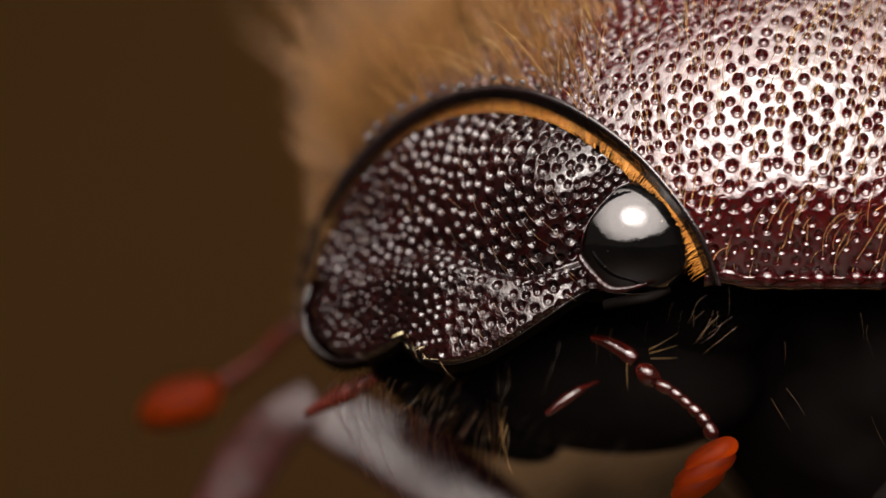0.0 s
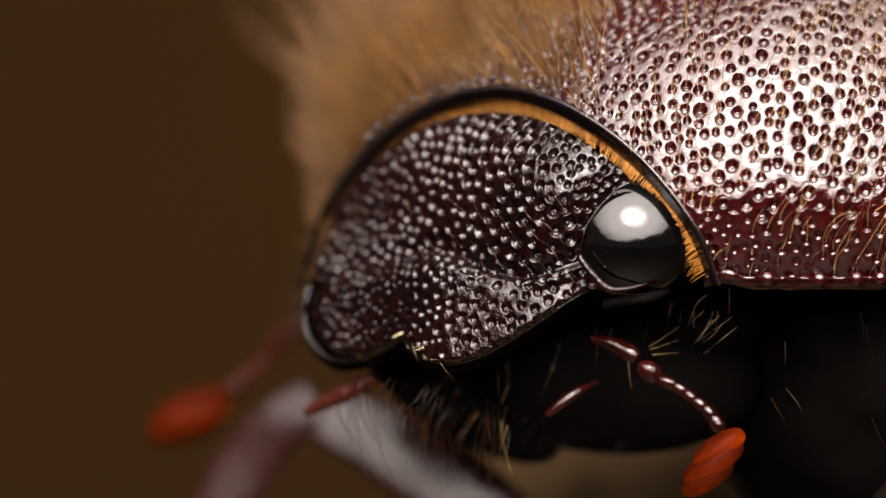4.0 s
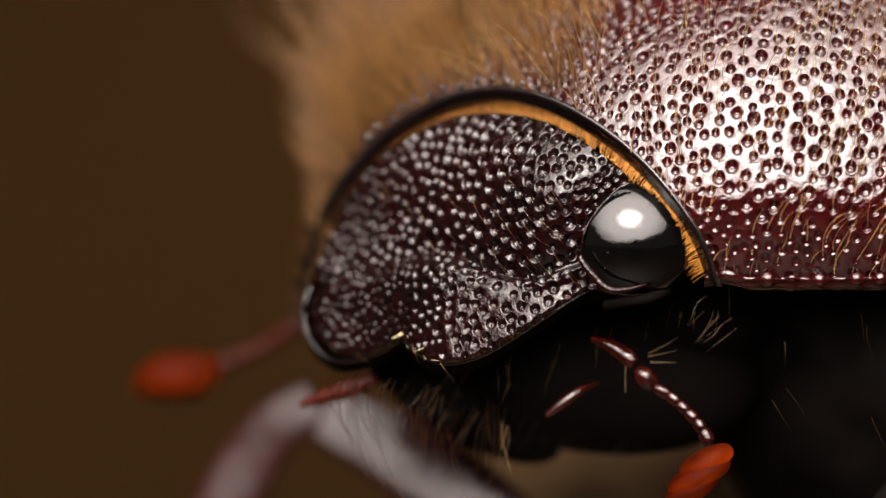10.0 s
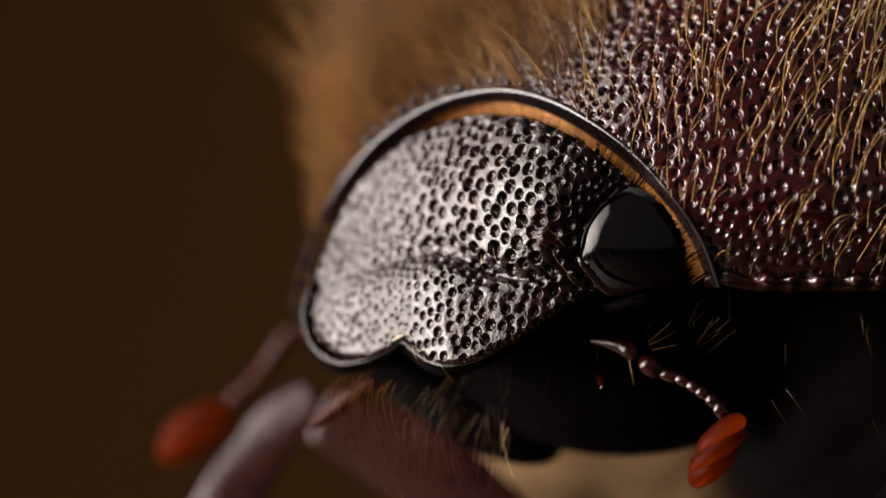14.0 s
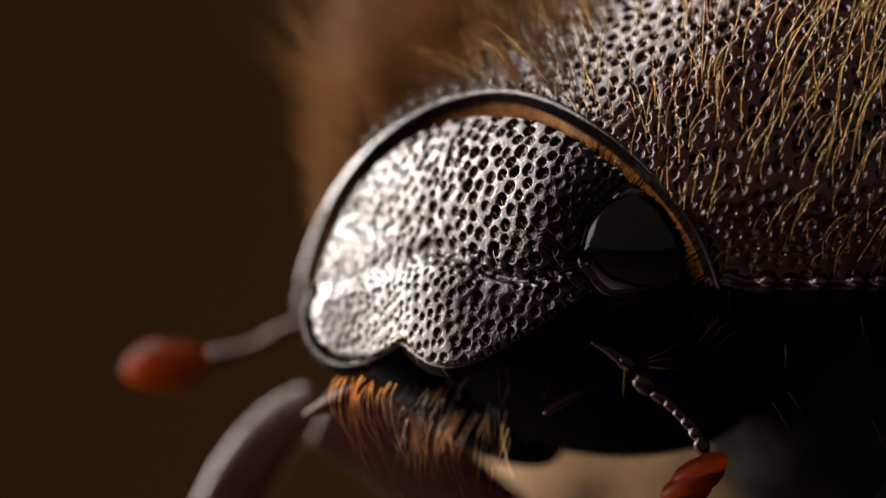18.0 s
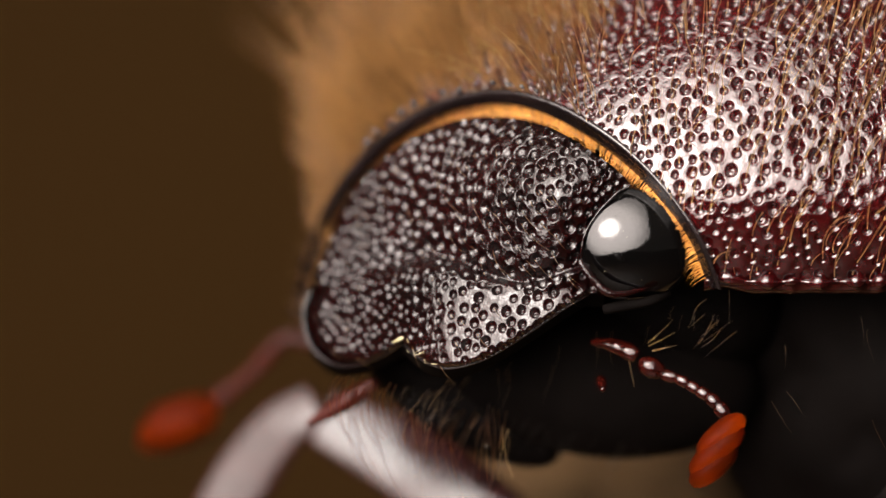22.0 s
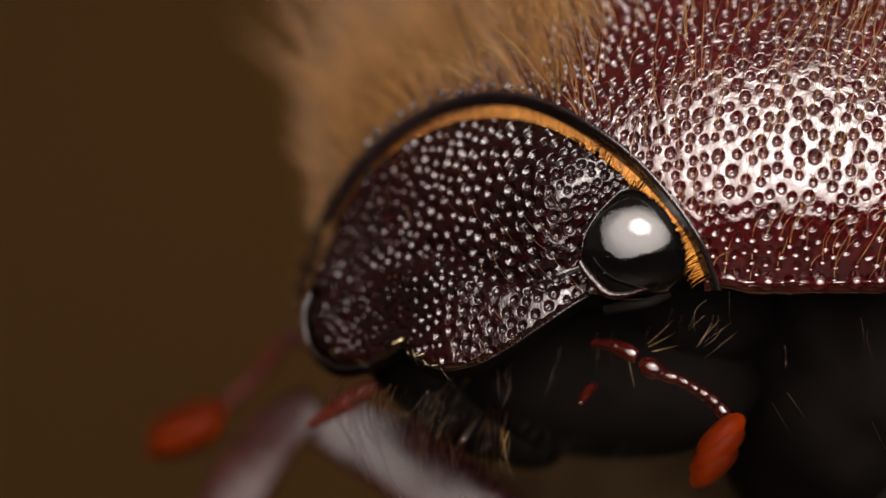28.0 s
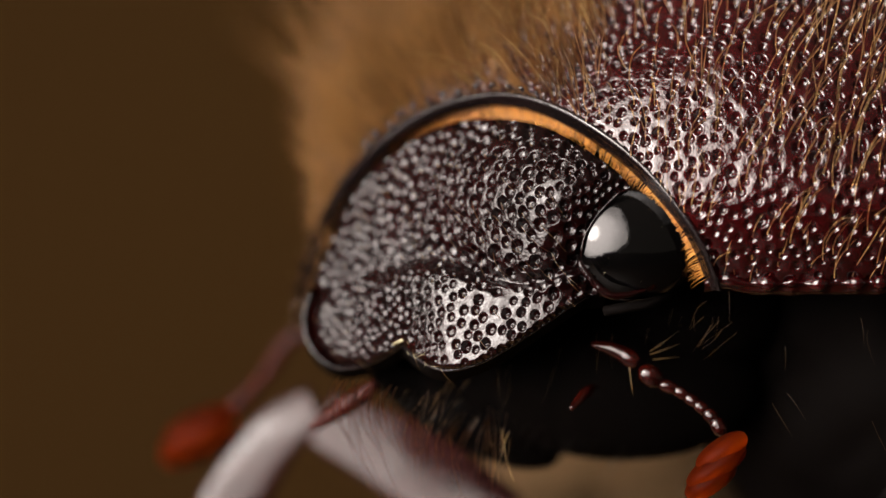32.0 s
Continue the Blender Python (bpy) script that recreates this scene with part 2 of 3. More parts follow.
# ---- the beetle ----
beetle = new("beetle")
beetle.location = (0, 0, RISE * MM)
tagged(beetle, "dark red-brown hairy scarab beetle with pitted shell, standing on bark", "beetle")

# Head: a dome that falls away to the beetle's far side, with a lip across it
LIP = np.array([(-1.300, 2.506, -0.348), (-0.712, 1.557, -0.165), (-0.256, 0.978, -0.031), (0.031, 0.681, -0.005), (0.443, 0.342, -0.190), (0.799, 0.142, -0.251), (1.259, 0.120, -0.107), (1.522, 0.300, -0.072)])
LIP_CURVE = spline(LIP, 200)


def head_depth(x, z):
    high = np.clip((z + 0.35) / 0.75, 0, 1)
    high = high * high * (3 - 2 * high)
    y = high * 1.8 * np.log(np.cosh((1.45 - x) / 1.34)) + (1 - high) * 0.77 * np.log(np.cosh((1.45 - x) / 0.88)) + 0.02 * (z + 0.9) + 0.62 * np.clip(z - 0.4, 0, None) ** 2 + 0.3 * np.clip(z - 0.9, 0, None) ** 2
    y = y - 0.085 * np.exp(-((x - 0.98) / 0.4) ** 2 - ((z - 0.48) / 0.4) ** 2)
    y = y + 0.46 * np.exp(-((x - 1.75) ** 2 + (z - 0.09) ** 2) / 0.24)
    d = z - np.interp(x, LIP_CURVE[:, 0], LIP_CURVE[:, 2])
    up = np.exp(-(np.clip(d, 0, None) / 0.12) ** 2)
    down = np.exp(-(np.clip(-d, 0, None) / 0.035) ** 2)
    below = np.clip(-d / 0.18, 0, 1)
    below = below * below * (3 - 2 * below)
    fade = np.clip((x + 0.9) / 1.0, 0, 1)
    fade = 0.25 + 0.75 * fade * fade * (3 - 2 * fade)
    return y + fade * (0.1 * np.where(d > 0, up, down) + below * (0.25 * (np.clip(x, -0.3, None) - 0.7) + 0.16 * d))


HEAD_EDGE = [(1.693, 0.217, 0.641), (1.417, 0.248, 0.888), (0.963, 0.558, 1.165), (0.501, 0.900, 1.269), (0.032, 1.215, 1.227), (-0.392, 1.466, 1.028), (-0.741, 1.730, 0.725), (-0.988, 1.990, 0.338),
             (-1.145, 2.240, -0.049), (-1.260, 2.458, -0.348), (-1.324, 2.589, -0.567), (-1.283, 2.501, -0.810), (-1.146, 2.249, -0.978), (-0.960, 1.937, -1.046), (-0.712, 1.569, -1.004), (-0.496, 1.298, -0.902),
             (-0.379, 1.169, -0.831), (-0.257, 1.024, -0.927), (-0.099, 0.832, -1.017), (0.083, 0.619, -1.037), (0.340, 0.377, -0.969), (0.595, 0.186, -0.831), (0.898, 0.009, -0.633), (1.150, -0.089, -0.463),
             (1.328, -0.098, -0.366), (1.481, -0.092, -0.361), (1.346, -0.029, -0.224), (1.262, 0.222, -0.087), (1.280, 0.144, 0.149), (1.405, 0.179, 0.364), (1.580, 0.204, 0.549)]
EDGE_CURVE = spline(HEAD_EDGE, 420, True)
EDGE_CURVE[:, 1] = head_depth(EDGE_CURVE[:, 0], EDGE_CURVE[:, 2])


def build_head():
    rng = np.random.default_rng(3)
    step = 0.0062
    xs, zs = np.arange(-1.42, 1.95, step), np.arange(-1.12, 1.36, step)
    x, z = np.meshgrid(xs, zs, indexing="ij")
    v = np.stack([x, head_depth(x, z), z], -1)
    nrm = normals(v)
    keep = inside(x, z, EDGE_CURVE[:, [0, 2]])
    # pits: crowded all over, small ones by the eye
    cand = rng.integers(0, [len(xs), len(zs)], (40000, 2))
    cand = cand[keep[cand[:, 0], cand[:, 1]]]
    p = v[cand[:, 0], cand[:, 1]]
    near_eye = np.exp(-(((p[:, 0] - 1.36) / 0.36) ** 2 + ((p[:, 2] - 0.62) / 0.36) ** 2))
    gap = (0.107 + 0.04 * rng.random(len(p))) * (1 - 0.42 * near_eye) * (1 - 0.3 * np.clip((0.6 - p[:, 0]) / 1.2, 0, 1))
    gap *= np.where(p[:, 2] < np.interp(p[:, 0], LIP_CURVE[:, 0], LIP_CURVE[:, 2]), 0.86, 1.0)
    pick = scatter(rng, p, gap, 3600)
    cells, radii = cand[pick], gap[pick] * rng.uniform(0.4, 0.48, len(pick)) * (1 + 0.09 * (p[pick][:, 2] > 0.0))
    v = dent(v, nrm, cells, radii, 0.07, np.array([-0.2, -0.4, -0.9]), step, 0.5 - 0.38 * np.clip((0.75 - p[pick][:, 0]) / 1.0, 0, 1), 0.14, 0.0, force=rng.uniform(0.5, 1.1, len(pick)) * (1 - 0.5 * np.clip((0.6 - p[pick][:, 0]) / 1.1, 0, 1)))
    lower = spline([(-1.260, 2.458, -0.348), (-1.324, 2.589, -0.567), (-1.283, 2.501, -0.810), (-1.146, 2.249, -0.978), (-0.960, 1.936, -1.051), (-0.712, 1.568, -1.009), (-0.496, 1.298, -0.907), (-0.379, 1.168, -0.836),
                    (-0.257, 1.024, -0.933), (-0.099, 0.831, -1.022), (0.083, 0.618, -1.042), (0.340, 0.376, -0.974), (0.595, 0.185, -0.836), (0.898, 0.008, -0.638), (1.150, -0.090, -0.468), (1.328, -0.100, -0.371)], 160)
    lower[:, 1] = head_depth(lower[:, 0], lower[:, 2])
    # the shield's edge rolls back, most of all at its front corner
    close = np.full(x.shape, 9.0)
    for a in lower[::2]:
        close = np.minimum(close, np.hypot(x - a[0], z - a[2]))
    wide = 0.06 + 0.11 * np.clip((-0.7 - x) / 0.4, 0, 1)
    roll = np.clip(1 - close / wide, 0, 1)
    v[..., 1] += 2.0 * wide * roll ** 2
    verts, faces = trimmed(v, keep)
    head = part("head", verts, faces, CHITIN_HEAD, beetle, "dark red-brown pitted head")
    # capsule behind and below the shield
    e = np.asarray(EDGE_CURVE)
    mid = np.array([0.45, 0, 0.0])
    rings = []
    for back, shrink, low in ((0.1, 1.0, 0.0), (0.14, 1.0, -0.012), (0.3, 0.99, -0.12), (0.6, 0.93, -0.15), (1.2, 0.72, 0.0), (1.8, 0.4, 0.0)):
        q = e.copy()
        q[:, 0] = mid[0] + (e[:, 0] - mid[0]) * shrink
        q[:, 2] = mid[2] + (e[:, 2] - mid[2]) * shrink + low
        q[:, 1] += back
        rings.append(q)
    cap = np.vstack(rings)
    f = grid_faces(len(rings), len(e), True).tolist() + [[(len(rings) - 1) * len(e) + i for i in range(len(e))]]
    part("capsule", cap, f, CHITIN_SHADED, head, "black underside of the head")
    # margin bead of the shield
    part("margin", *tube(lower + [0, 0.12, 0], 0.014, 8), CHITIN_BLACK, head, "thin glossy black rim")
    rim_line = EDGE_CURVE[(EDGE_CURVE[:, 0] > 1.25) & (EDGE_CURVE[:, 2] > -0.1) & (np.arange(420) > 330)]
    part("eye_rim", *tube(rim_line, 0.011, 8), CHITIN_HEAD, head, "fine glossy rim along the eye")
    ridge = spline([(1.238, 0.100, -0.056), (1.264, 0.100, -0.113), (1.356, 0.100, -0.230), (1.494, 0.100, -0.358), (1.680, 0.140, -0.358), (1.906, 0.260, -0.298)], 50)
    part("canthus", *tube(ridge, np.interp(np.linspace(0, 1, 50), [0, 0.3, 0.55, 1], [0.02, 0.035, 0.04, 0.014]), 10), CHITIN_HEAD, head, "glossy ridge round the eye")
    v, f = ellipsoid((1.735, 0.52, 0.125), (0.62, 0.43, 0.575), Euler((radians(-13), 0, radians(2))).to_matrix(), nu=96, nv=64)
    eye = part("eye", v, f, EYE, head, "smooth glossy black eye")
    spots = rng.choice(np.nonzero((v[:, 1] < 0.35) & (v[:, 2] < 0.35) & (v[:, 0] < 2.1))[0], 16, replace=False)
    hairs("dust", v[spots], rng.normal(0, 1, (16, 3)), rng.uniform(0.008, 0.026, 16), np.zeros((16, 3)), 0.003, FLAKE, eye, "pale specks of dust", steps=3, seed=7)
    v, f = tube(spline([(1.475, 0.400, -0.510), (1.676, 0.300, -0.473), (1.882, 0.300, -0.437), (2.044, 0.450, -0.367)], 20), 0.05, 10)
    part("cheek_plate", v, f, CHITIN_SHADED, head, "dark plate below the eye")
    v, f = tube(spline([(-0.468, 0.900, -0.815), (-0.420, 0.860, -0.790), (-0.370, 0.850, -0.768)], 12), np.linspace(0.008, 0.016, 12), 8, 0.35)
    part("flake", v, f, FLAKE, head, "pale yellow flake of debris")
    k = 9
    u = rng.random(k)
    spot = spline([(-0.321, 0.550, -0.854), (-0.202, 0.500, -0.936), (-0.046, 0.450, -0.996)], 50)[(u * 49).astype(int)] + rng.normal(0, 0.03, (k, 3)) * [1, 0.3, 1]
    hairs("debris", spot, rng.normal(0, 1, (k, 3)) * [1, 0.3, 1], rng.uniform(0.03, 0.09, k), rng.normal(0, 0.2, (k, 3)), 0.0034, FLAKE, head, "pale crumbs in the notch", steps=4, seed=6)
    # setae out of the pits
    roots = p[pick]
    n = len(roots)
    some = rng.random(n) < np.where((roots[:, 0] < 1.0) & (roots[:, 2] > -0.05), 0.6, 0.14)
    k = some.sum()
    way = np.tile([0.3, -0.45, -0.7], (k, 1)) + rng.normal(0, 0.18, (k, 3))
    hairs("setae", roots[some] + [0, 0.01, 0], way, rng.uniform(0.08, 0.2, k) * np.where((roots[some][:, 0] < 1.0) & (roots[some][:, 2] > -0.1), 1.9, 1.0), np.tile([0.4, 0.25, -0.1], (k, 1)), 0.0034, SETA_FINE, head,
          "short brown setae", seed=5)
    return head


head = build_head()

# Pronotum: a high dome with an opening for the head
PC, PR = np.array([3.14, 3.15, 0.15]), np.array([4.2, 3.2, 3.2])
COLLAR = [(-1.33, 4.1, -0.62), (-1.27, 3.65, -0.24), (-1.138, 3.150, 0.127), (-0.946, 2.488, 0.484), (-0.693, 2.022, 0.811), (-0.367, 1.663, 1.092), (0.032, 1.327, 1.294), (0.502, 0.977, 1.366), (0.914, 0.677, 1.267), (1.320, 0.406, 1.036), (1.673, 0.213, 0.754),
          (1.974, 0.088, 0.419), (2.204, 0.085, 0.082), (2.367, 0.249, -0.303)]


def fall_back(x, z):
    """How far the dome drops away behind its plain oval, up over the head."""
    return 0.18 * np.clip(z - 1.1 + 0.6 * (1.6 - x), 0, None) ** 2


def dome(a, b, grow=0.0):
    r = PR + grow
    z = PC[2] + r[2] * np.sin(b)
    under = np.clip(0.56 - z, 0, None)
    under = (0.3 * under ** 2 + 0.13 * under ** 2 / (under + 0.07)) * np.clip(np.cos(a), 0, 1)
    x = PC[0] + r[0] * np.cos(b) * np.sin(a)
    return np.stack([x, PC[1] - r[1] * np.cos(b) * np.cos(a) + under + fall_back(x, z) * np.clip(np.cos(a) + 0.3, 0, 1), z], -1)


def dome_normal(p):
    q = (p - PC) / PR ** 2
    return q / np.linalg.norm(q, axis=-1)[..., None]


def build_pronotum():
    rng = np.random.default_rng(8)
    fine = np.radians(np.arange(-100, 24, 0.16))
    a = np.concatenate([np.radians(np.arange(-180, -100, 4.0)), fine, np.radians(np.arange(24, 181, 4.0))])
    b = np.concatenate([np.radians(np.arange(-9.5, 56, 0.165)), np.radians(np.arange(56, 89, 3.0))])
    bb, aa = np.meshgrid(b, a)
    v = dome(aa, bb)
    nrm = dome_normal(v)
    rim = spline(COLLAR, 142)
    rim[:, 1] += fall_back(rim[:, 0], rim[:, 2])
    away = rim - np.array([0.45, 1.0, 0.1])
    away[:, 1] = 0
    away /= np.linalg.norm(away, axis=1)[:, None]
    poly = np.vstack([(rim + away * 0.126)[:, [0, 2]], [[2.5, -4], [-1.4, -4]]])
    front = v[..., 1] < 3.0
    keep = ~(inside(v[..., 0], v[..., 2], poly) & front) & (v[..., 2] > -0.275)
    ok = keep & (aa > np.radians(-98)) & (aa < np.radians(23)) & (bb < np.radians(55))
    cells = np.argwhere(ok)
    cells = cells[rng.permutation(len(cells))[:40000]]
    p = v[cells[:, 0], cells[:, 1]]
    to_rim = np.sqrt(((p[:, None] - rim[None, ::4]) ** 2).sum(-1)).min(1)
    size = np.clip(0.62 + to_rim * 0.55, 0.62, 1.0)
    gap = (0.095 + 0.05 * rng.random(len(p)) ** 1.3) * size
    gap *= 1 - 0.3 * np.clip(2.0 - p[:, 0], 0, 1) * np.clip((p[:, 2] - 1.1) / 0.5, 0, 1)
    gap[to_rim < 0.1] = 9.0
    good = gap < 5
    cells, p, gap = cells[good], p[good], gap[good]
    pick = scatter(rng, p, gap, 4300)
    radii = gap[pick] * rng.uniform(0.35, 0.45, len(pick))
    v = dent(v, nrm, cells[pick], radii, 0.07, np.array([0.0, -0.2, -1.0]), 0.009, 0.18 + 0.42 * np.clip((p[pick][:, 2] + 0.1) / 1.2, 0, 1), rim=0.15, stretch=(0.12, 0.0, 0.99), force=rng.uniform(0.6, 1.15, len(pick)) * (0.4 + 0.6 * np.clip((p[pick][:, 2] + 0.1) / 1.0, 0, 1)), knob_size=0.46, oval=0.34)
    verts, faces = trimmed(v, keep)
    pron = part("pronotum", verts, faces, CHITIN_PRONOTUM, beetle, "domed red-brown pitted pronotum")
    # collar: a rolled rim round the opening
    inward = np.array([0.36, 0.93, 0.0])
    fall = ((0.8 - 0.3 * np.clip(away[:, 0], 0, 1)) / 0.64 * away[:, 0] - 0.15 * away[:, 2])[:, None] * np.array([0, 1.0, 0])
    back = np.array([0, 1.0, 0])
    loft = [rim + away * s + fall * (0.126 - s) + back * h for s, h in (
        (0.176, 0.06), (0.166, 0.012), (0.154, -0.014), (0.138, -0.024), (0.122, -0.02), (0.108, -0.004), (0.098, 0.018), (0.08, 0.042), (0.062, 0.066), (0.048, 0.088), (0.038, 0.112),
        (0.034, 0.14), (0.04, 0.18), (0.08, 0.24))]
    part("collar", np.vstack(loft), grid_faces(len(loft), len(rim)), CHITIN_BLACK, pron, "glossy black bevelled collar")
    grains, faces = [], []
    for k in range(48, 86, 3):
        c = rim[k] + away[k] * rng.uniform(0.19, 0.23) + [0, -0.02, 0]
        v, f = ellipsoid(c, rng.uniform(0.022, 0.04, 3), None, 12, 8)
        faces += [[q + len(grains) * len(v) for q in face] for face in f]
        grains.append(v)
    part("granule_row", np.vstack(grains), faces, CHITIN_BLACK, pron, "row of glossy granules behind the collar", kind="stuff")
    # golden fringe under the collar
    n = 1900
    s = rng.uniform(0.0, 0.97, n) ** 0.85
    s = s[rng.random(n) > 0.62 * np.clip((s - 0.62) / 0.21, 0, 1)]
    n = len(s)
    i = np.minimum((s * 141).astype(int), 140)
    root = rim[i] + (rim[i + 1] - rim[i]) * rng.random((n, 1)) + inward * (0.2 - 0.06 * np.clip((i - 82) / 40.0, 0, 1)[:, None]) - away[i] * rng.uniform(-0.05, 0.0, (n, 1))
    along = np.gradient(rim, axis=0)
    along /= np.linalg.norm(along, axis=1)[:, None]
    low = np.clip((i - 102) / 40.0, 0, 1)[:, None]
    way = -away[i] + along[i] * (0.35 + 0.1 * low) + np.array([0, 0.25, 0]) + rng.normal(0, 0.12, (n, 3))
    hairs("fringe", root, way, rng.uniform(0.09, 0.17, n) * (1 + 0.25 * low[:, 0]), along[i] * 0.25, 0.0036, FRINGE, pron, "dense golden fringe of setae", seed=9, steps=5)
    strip = np.stack([rim + away * 0.08 + inward * 0.2, rim + inward * 0.24, rim - away * 0.06 + inward * 0.3, rim - away * 0.09 + inward * 0.42], 0)
    strip = strip[:, :122]
    part("membrane", strip.reshape(-1, 3), grid_faces(4, 122), MEMBRANE, pron, "amber membrane under the fringe")
    # lateral margin, beaded
    t = np.linspace(0, 1, 160)
    ang = np.radians(-10.5 + 55 * t)
    line = dome(ang, np.full_like(ang, math.asin(-0.435 / 3.2)))
    line = line + dome_normal(line) * 0.012
    line[:, 2] += 0.02 + 0.05 * np.exp(-((line[:, 0] - 2.55) / 0.16) ** 2)
    swell = np.full(160, 0.016)
    for mid, wide, high in ((2.6, 0.13, 0.034), (2.95, 0.08, 0.05), (3.17, 0.04, 0.02), (3.42, 0.075, 0.044), (3.76, 0.07, 0.044), (3.98, 0.06, 0.044), (4.27, 0.07, 0.044), (4.6, 0.08, 0.044)):
        tooth = np.exp(-((line[:, 0] - mid) / wide) ** 2)
        swell = swell + 1.25 * high * tooth
        line[:, 1] -= 0.03 * tooth
    wob = np.array([noise.noise(Vector((q * 4.0, 0.3, 0.7))) for q in line[:, 0]])
    line[:, 2] += 0.03 * wob
    lip = [line + np.array([0, y, z]) * (1 + 0.5 * wob[:, None]) for y, z in ((0.0, -0.01), (0.0, -0.05), (0.025, -0.085), (0.1, -0.11), (0.3, -0.1))]
    part("under_lip", np.vstack(lip), grid_faces(len(lip), len(line)), CHITIN_RED, pron, "dark red lip under the side edge")
    k = 8
    u = rng.random((k, 1))
    root = np.array((2.36, 0.45, -0.46)) * (1 - u) + np.array((2.74, 0.6, -0.8)) * u + rng.normal(0, 0.04, (k, 3))
    hairs("cheek_tuft", root, np.array([-0.55, -0.2, -0.8]) + rng.normal(0, 0.14, (k, 3)), rng.uniform(0.16, 0.42, k), np.tile([-0.1, 0, -0.03], (k, 1)), 0.0019, SETA_FINE, pron, "fine golden tuft below the fringe", seed=14)
    part("side_margin", *tube(line, swell, 10), CHITIN_PRONOTUM, pron, "beaded side edge")
    # setae of the pits
    roots = p[pick]
    n = len(roots)
    nn = dome_normal(roots)
    far_off = np.sqrt(((roots[:, None] - rim[None, ::4]) ** 2).sum(-1)).min(1)
    side = np.clip((roots[:, 0:1] - 0.8) / 2.0, 0, 1)
    way = nn * (0.5 + 0.5 * (1 - side)) + np.array([0.05, 0.0, 0.75]) + rng.normal(0, 0.14, (n, 3))
    bend = np.array([0.45, 0.0, 0.15]) * side + np.array([-0.25, 0, -0.3]) * (1 - side) + rng.normal(0, 0.26, (n, 3))
    length = (0.26 + 0.95 * rng.random(n) ** 1.6) * (0.55 + 0.45 * np.clip(far_off / 0.9, 0, 1)) + 0.2 * np.clip(roots[:, 0] - 2.6, 0, 1.2) * rng.random(n)
    length *= 0.45 + 0.55 * np.clip((roots[:, 2] + 0.25) / 1.3, 0, 1)
    long = (roots[:, 0] > 0.15) & (rng.random(n) < 0.24 + 0.32 * np.clip(far_off, 0, 1))
    hairs("setae", roots[long], way[long], length[long], bend[long], 0.0043, SETA_GOLD, pron, "golden-brown setae growing from the pits", seed=11)
    # a tuft beside the far edge of the head
    k = 22
    u = rng.random((k, 1))
    root = np.array((-1.095, 3.000, 0.061)) * (1 - u) + np.array((-1.202, 2.900, -0.653)) * u + rng.normal(0, 0.05, (k, 3))
    hairs("far_tuft", root, np.array([-0.9, 0.1, 0.1]) + rng.normal(0, 0.3, (k, 3)), rng.uniform(0.15, 0.42, k), np.tile([0, 0, -0.1], (k, 1)), 0.007, SHAG, pron, "short golden-brown tuft", seed=12)
    # the shaggy far flank
    n = 9800
    a = np.radians(rng.uniform(-122, -28, n))
    b = np.radians(rng.uniform(-2, 62, n))
    root = dome(a, b)
    thin = np.clip((np.degrees(a) + 62) / 34, 0, 1)
    out_of = ~(inside(root[:, 0], root[:, 2], poly) & (root[:, 1] < 3)) & (rng.random(n) > 0.85 * thin)
    root, b, thin = root[out_of], b[out_of], thin[out_of]
    n = len(root)
    clump = np.array([[noise.noise(Vector(q * 2.2)), noise.noise(Vector(q * 2.2 + 7)), noise.noise(Vector(q * 2.2 + 19))] for q in root])
    way = dome_normal(root) + np.array([-0.05, 0, 0.8]) + rng.normal(0, 0.2, (n, 3)) + clump * 0.8
    length = rng.uniform(0.2, 1.0, n) * (0.35 + 0.65 * np.clip(np.degrees(b) / 24, 0, 1)) * (1 - 0.45 * thin)
    far = (rng.random(n) < 0.12) & (thin <= 0) & (b > 0.3)
    length = np.where(far, length * 1.9, length)
    hairs("shag", root, way, length, np.tile([-0.15, 0.0, 0.15], (n, 1)), 0.008, SHAG, pron, "long golden-brown hair on the far flank", seed=13, steps=6)
    return pron


pronotum = build_pronotum()


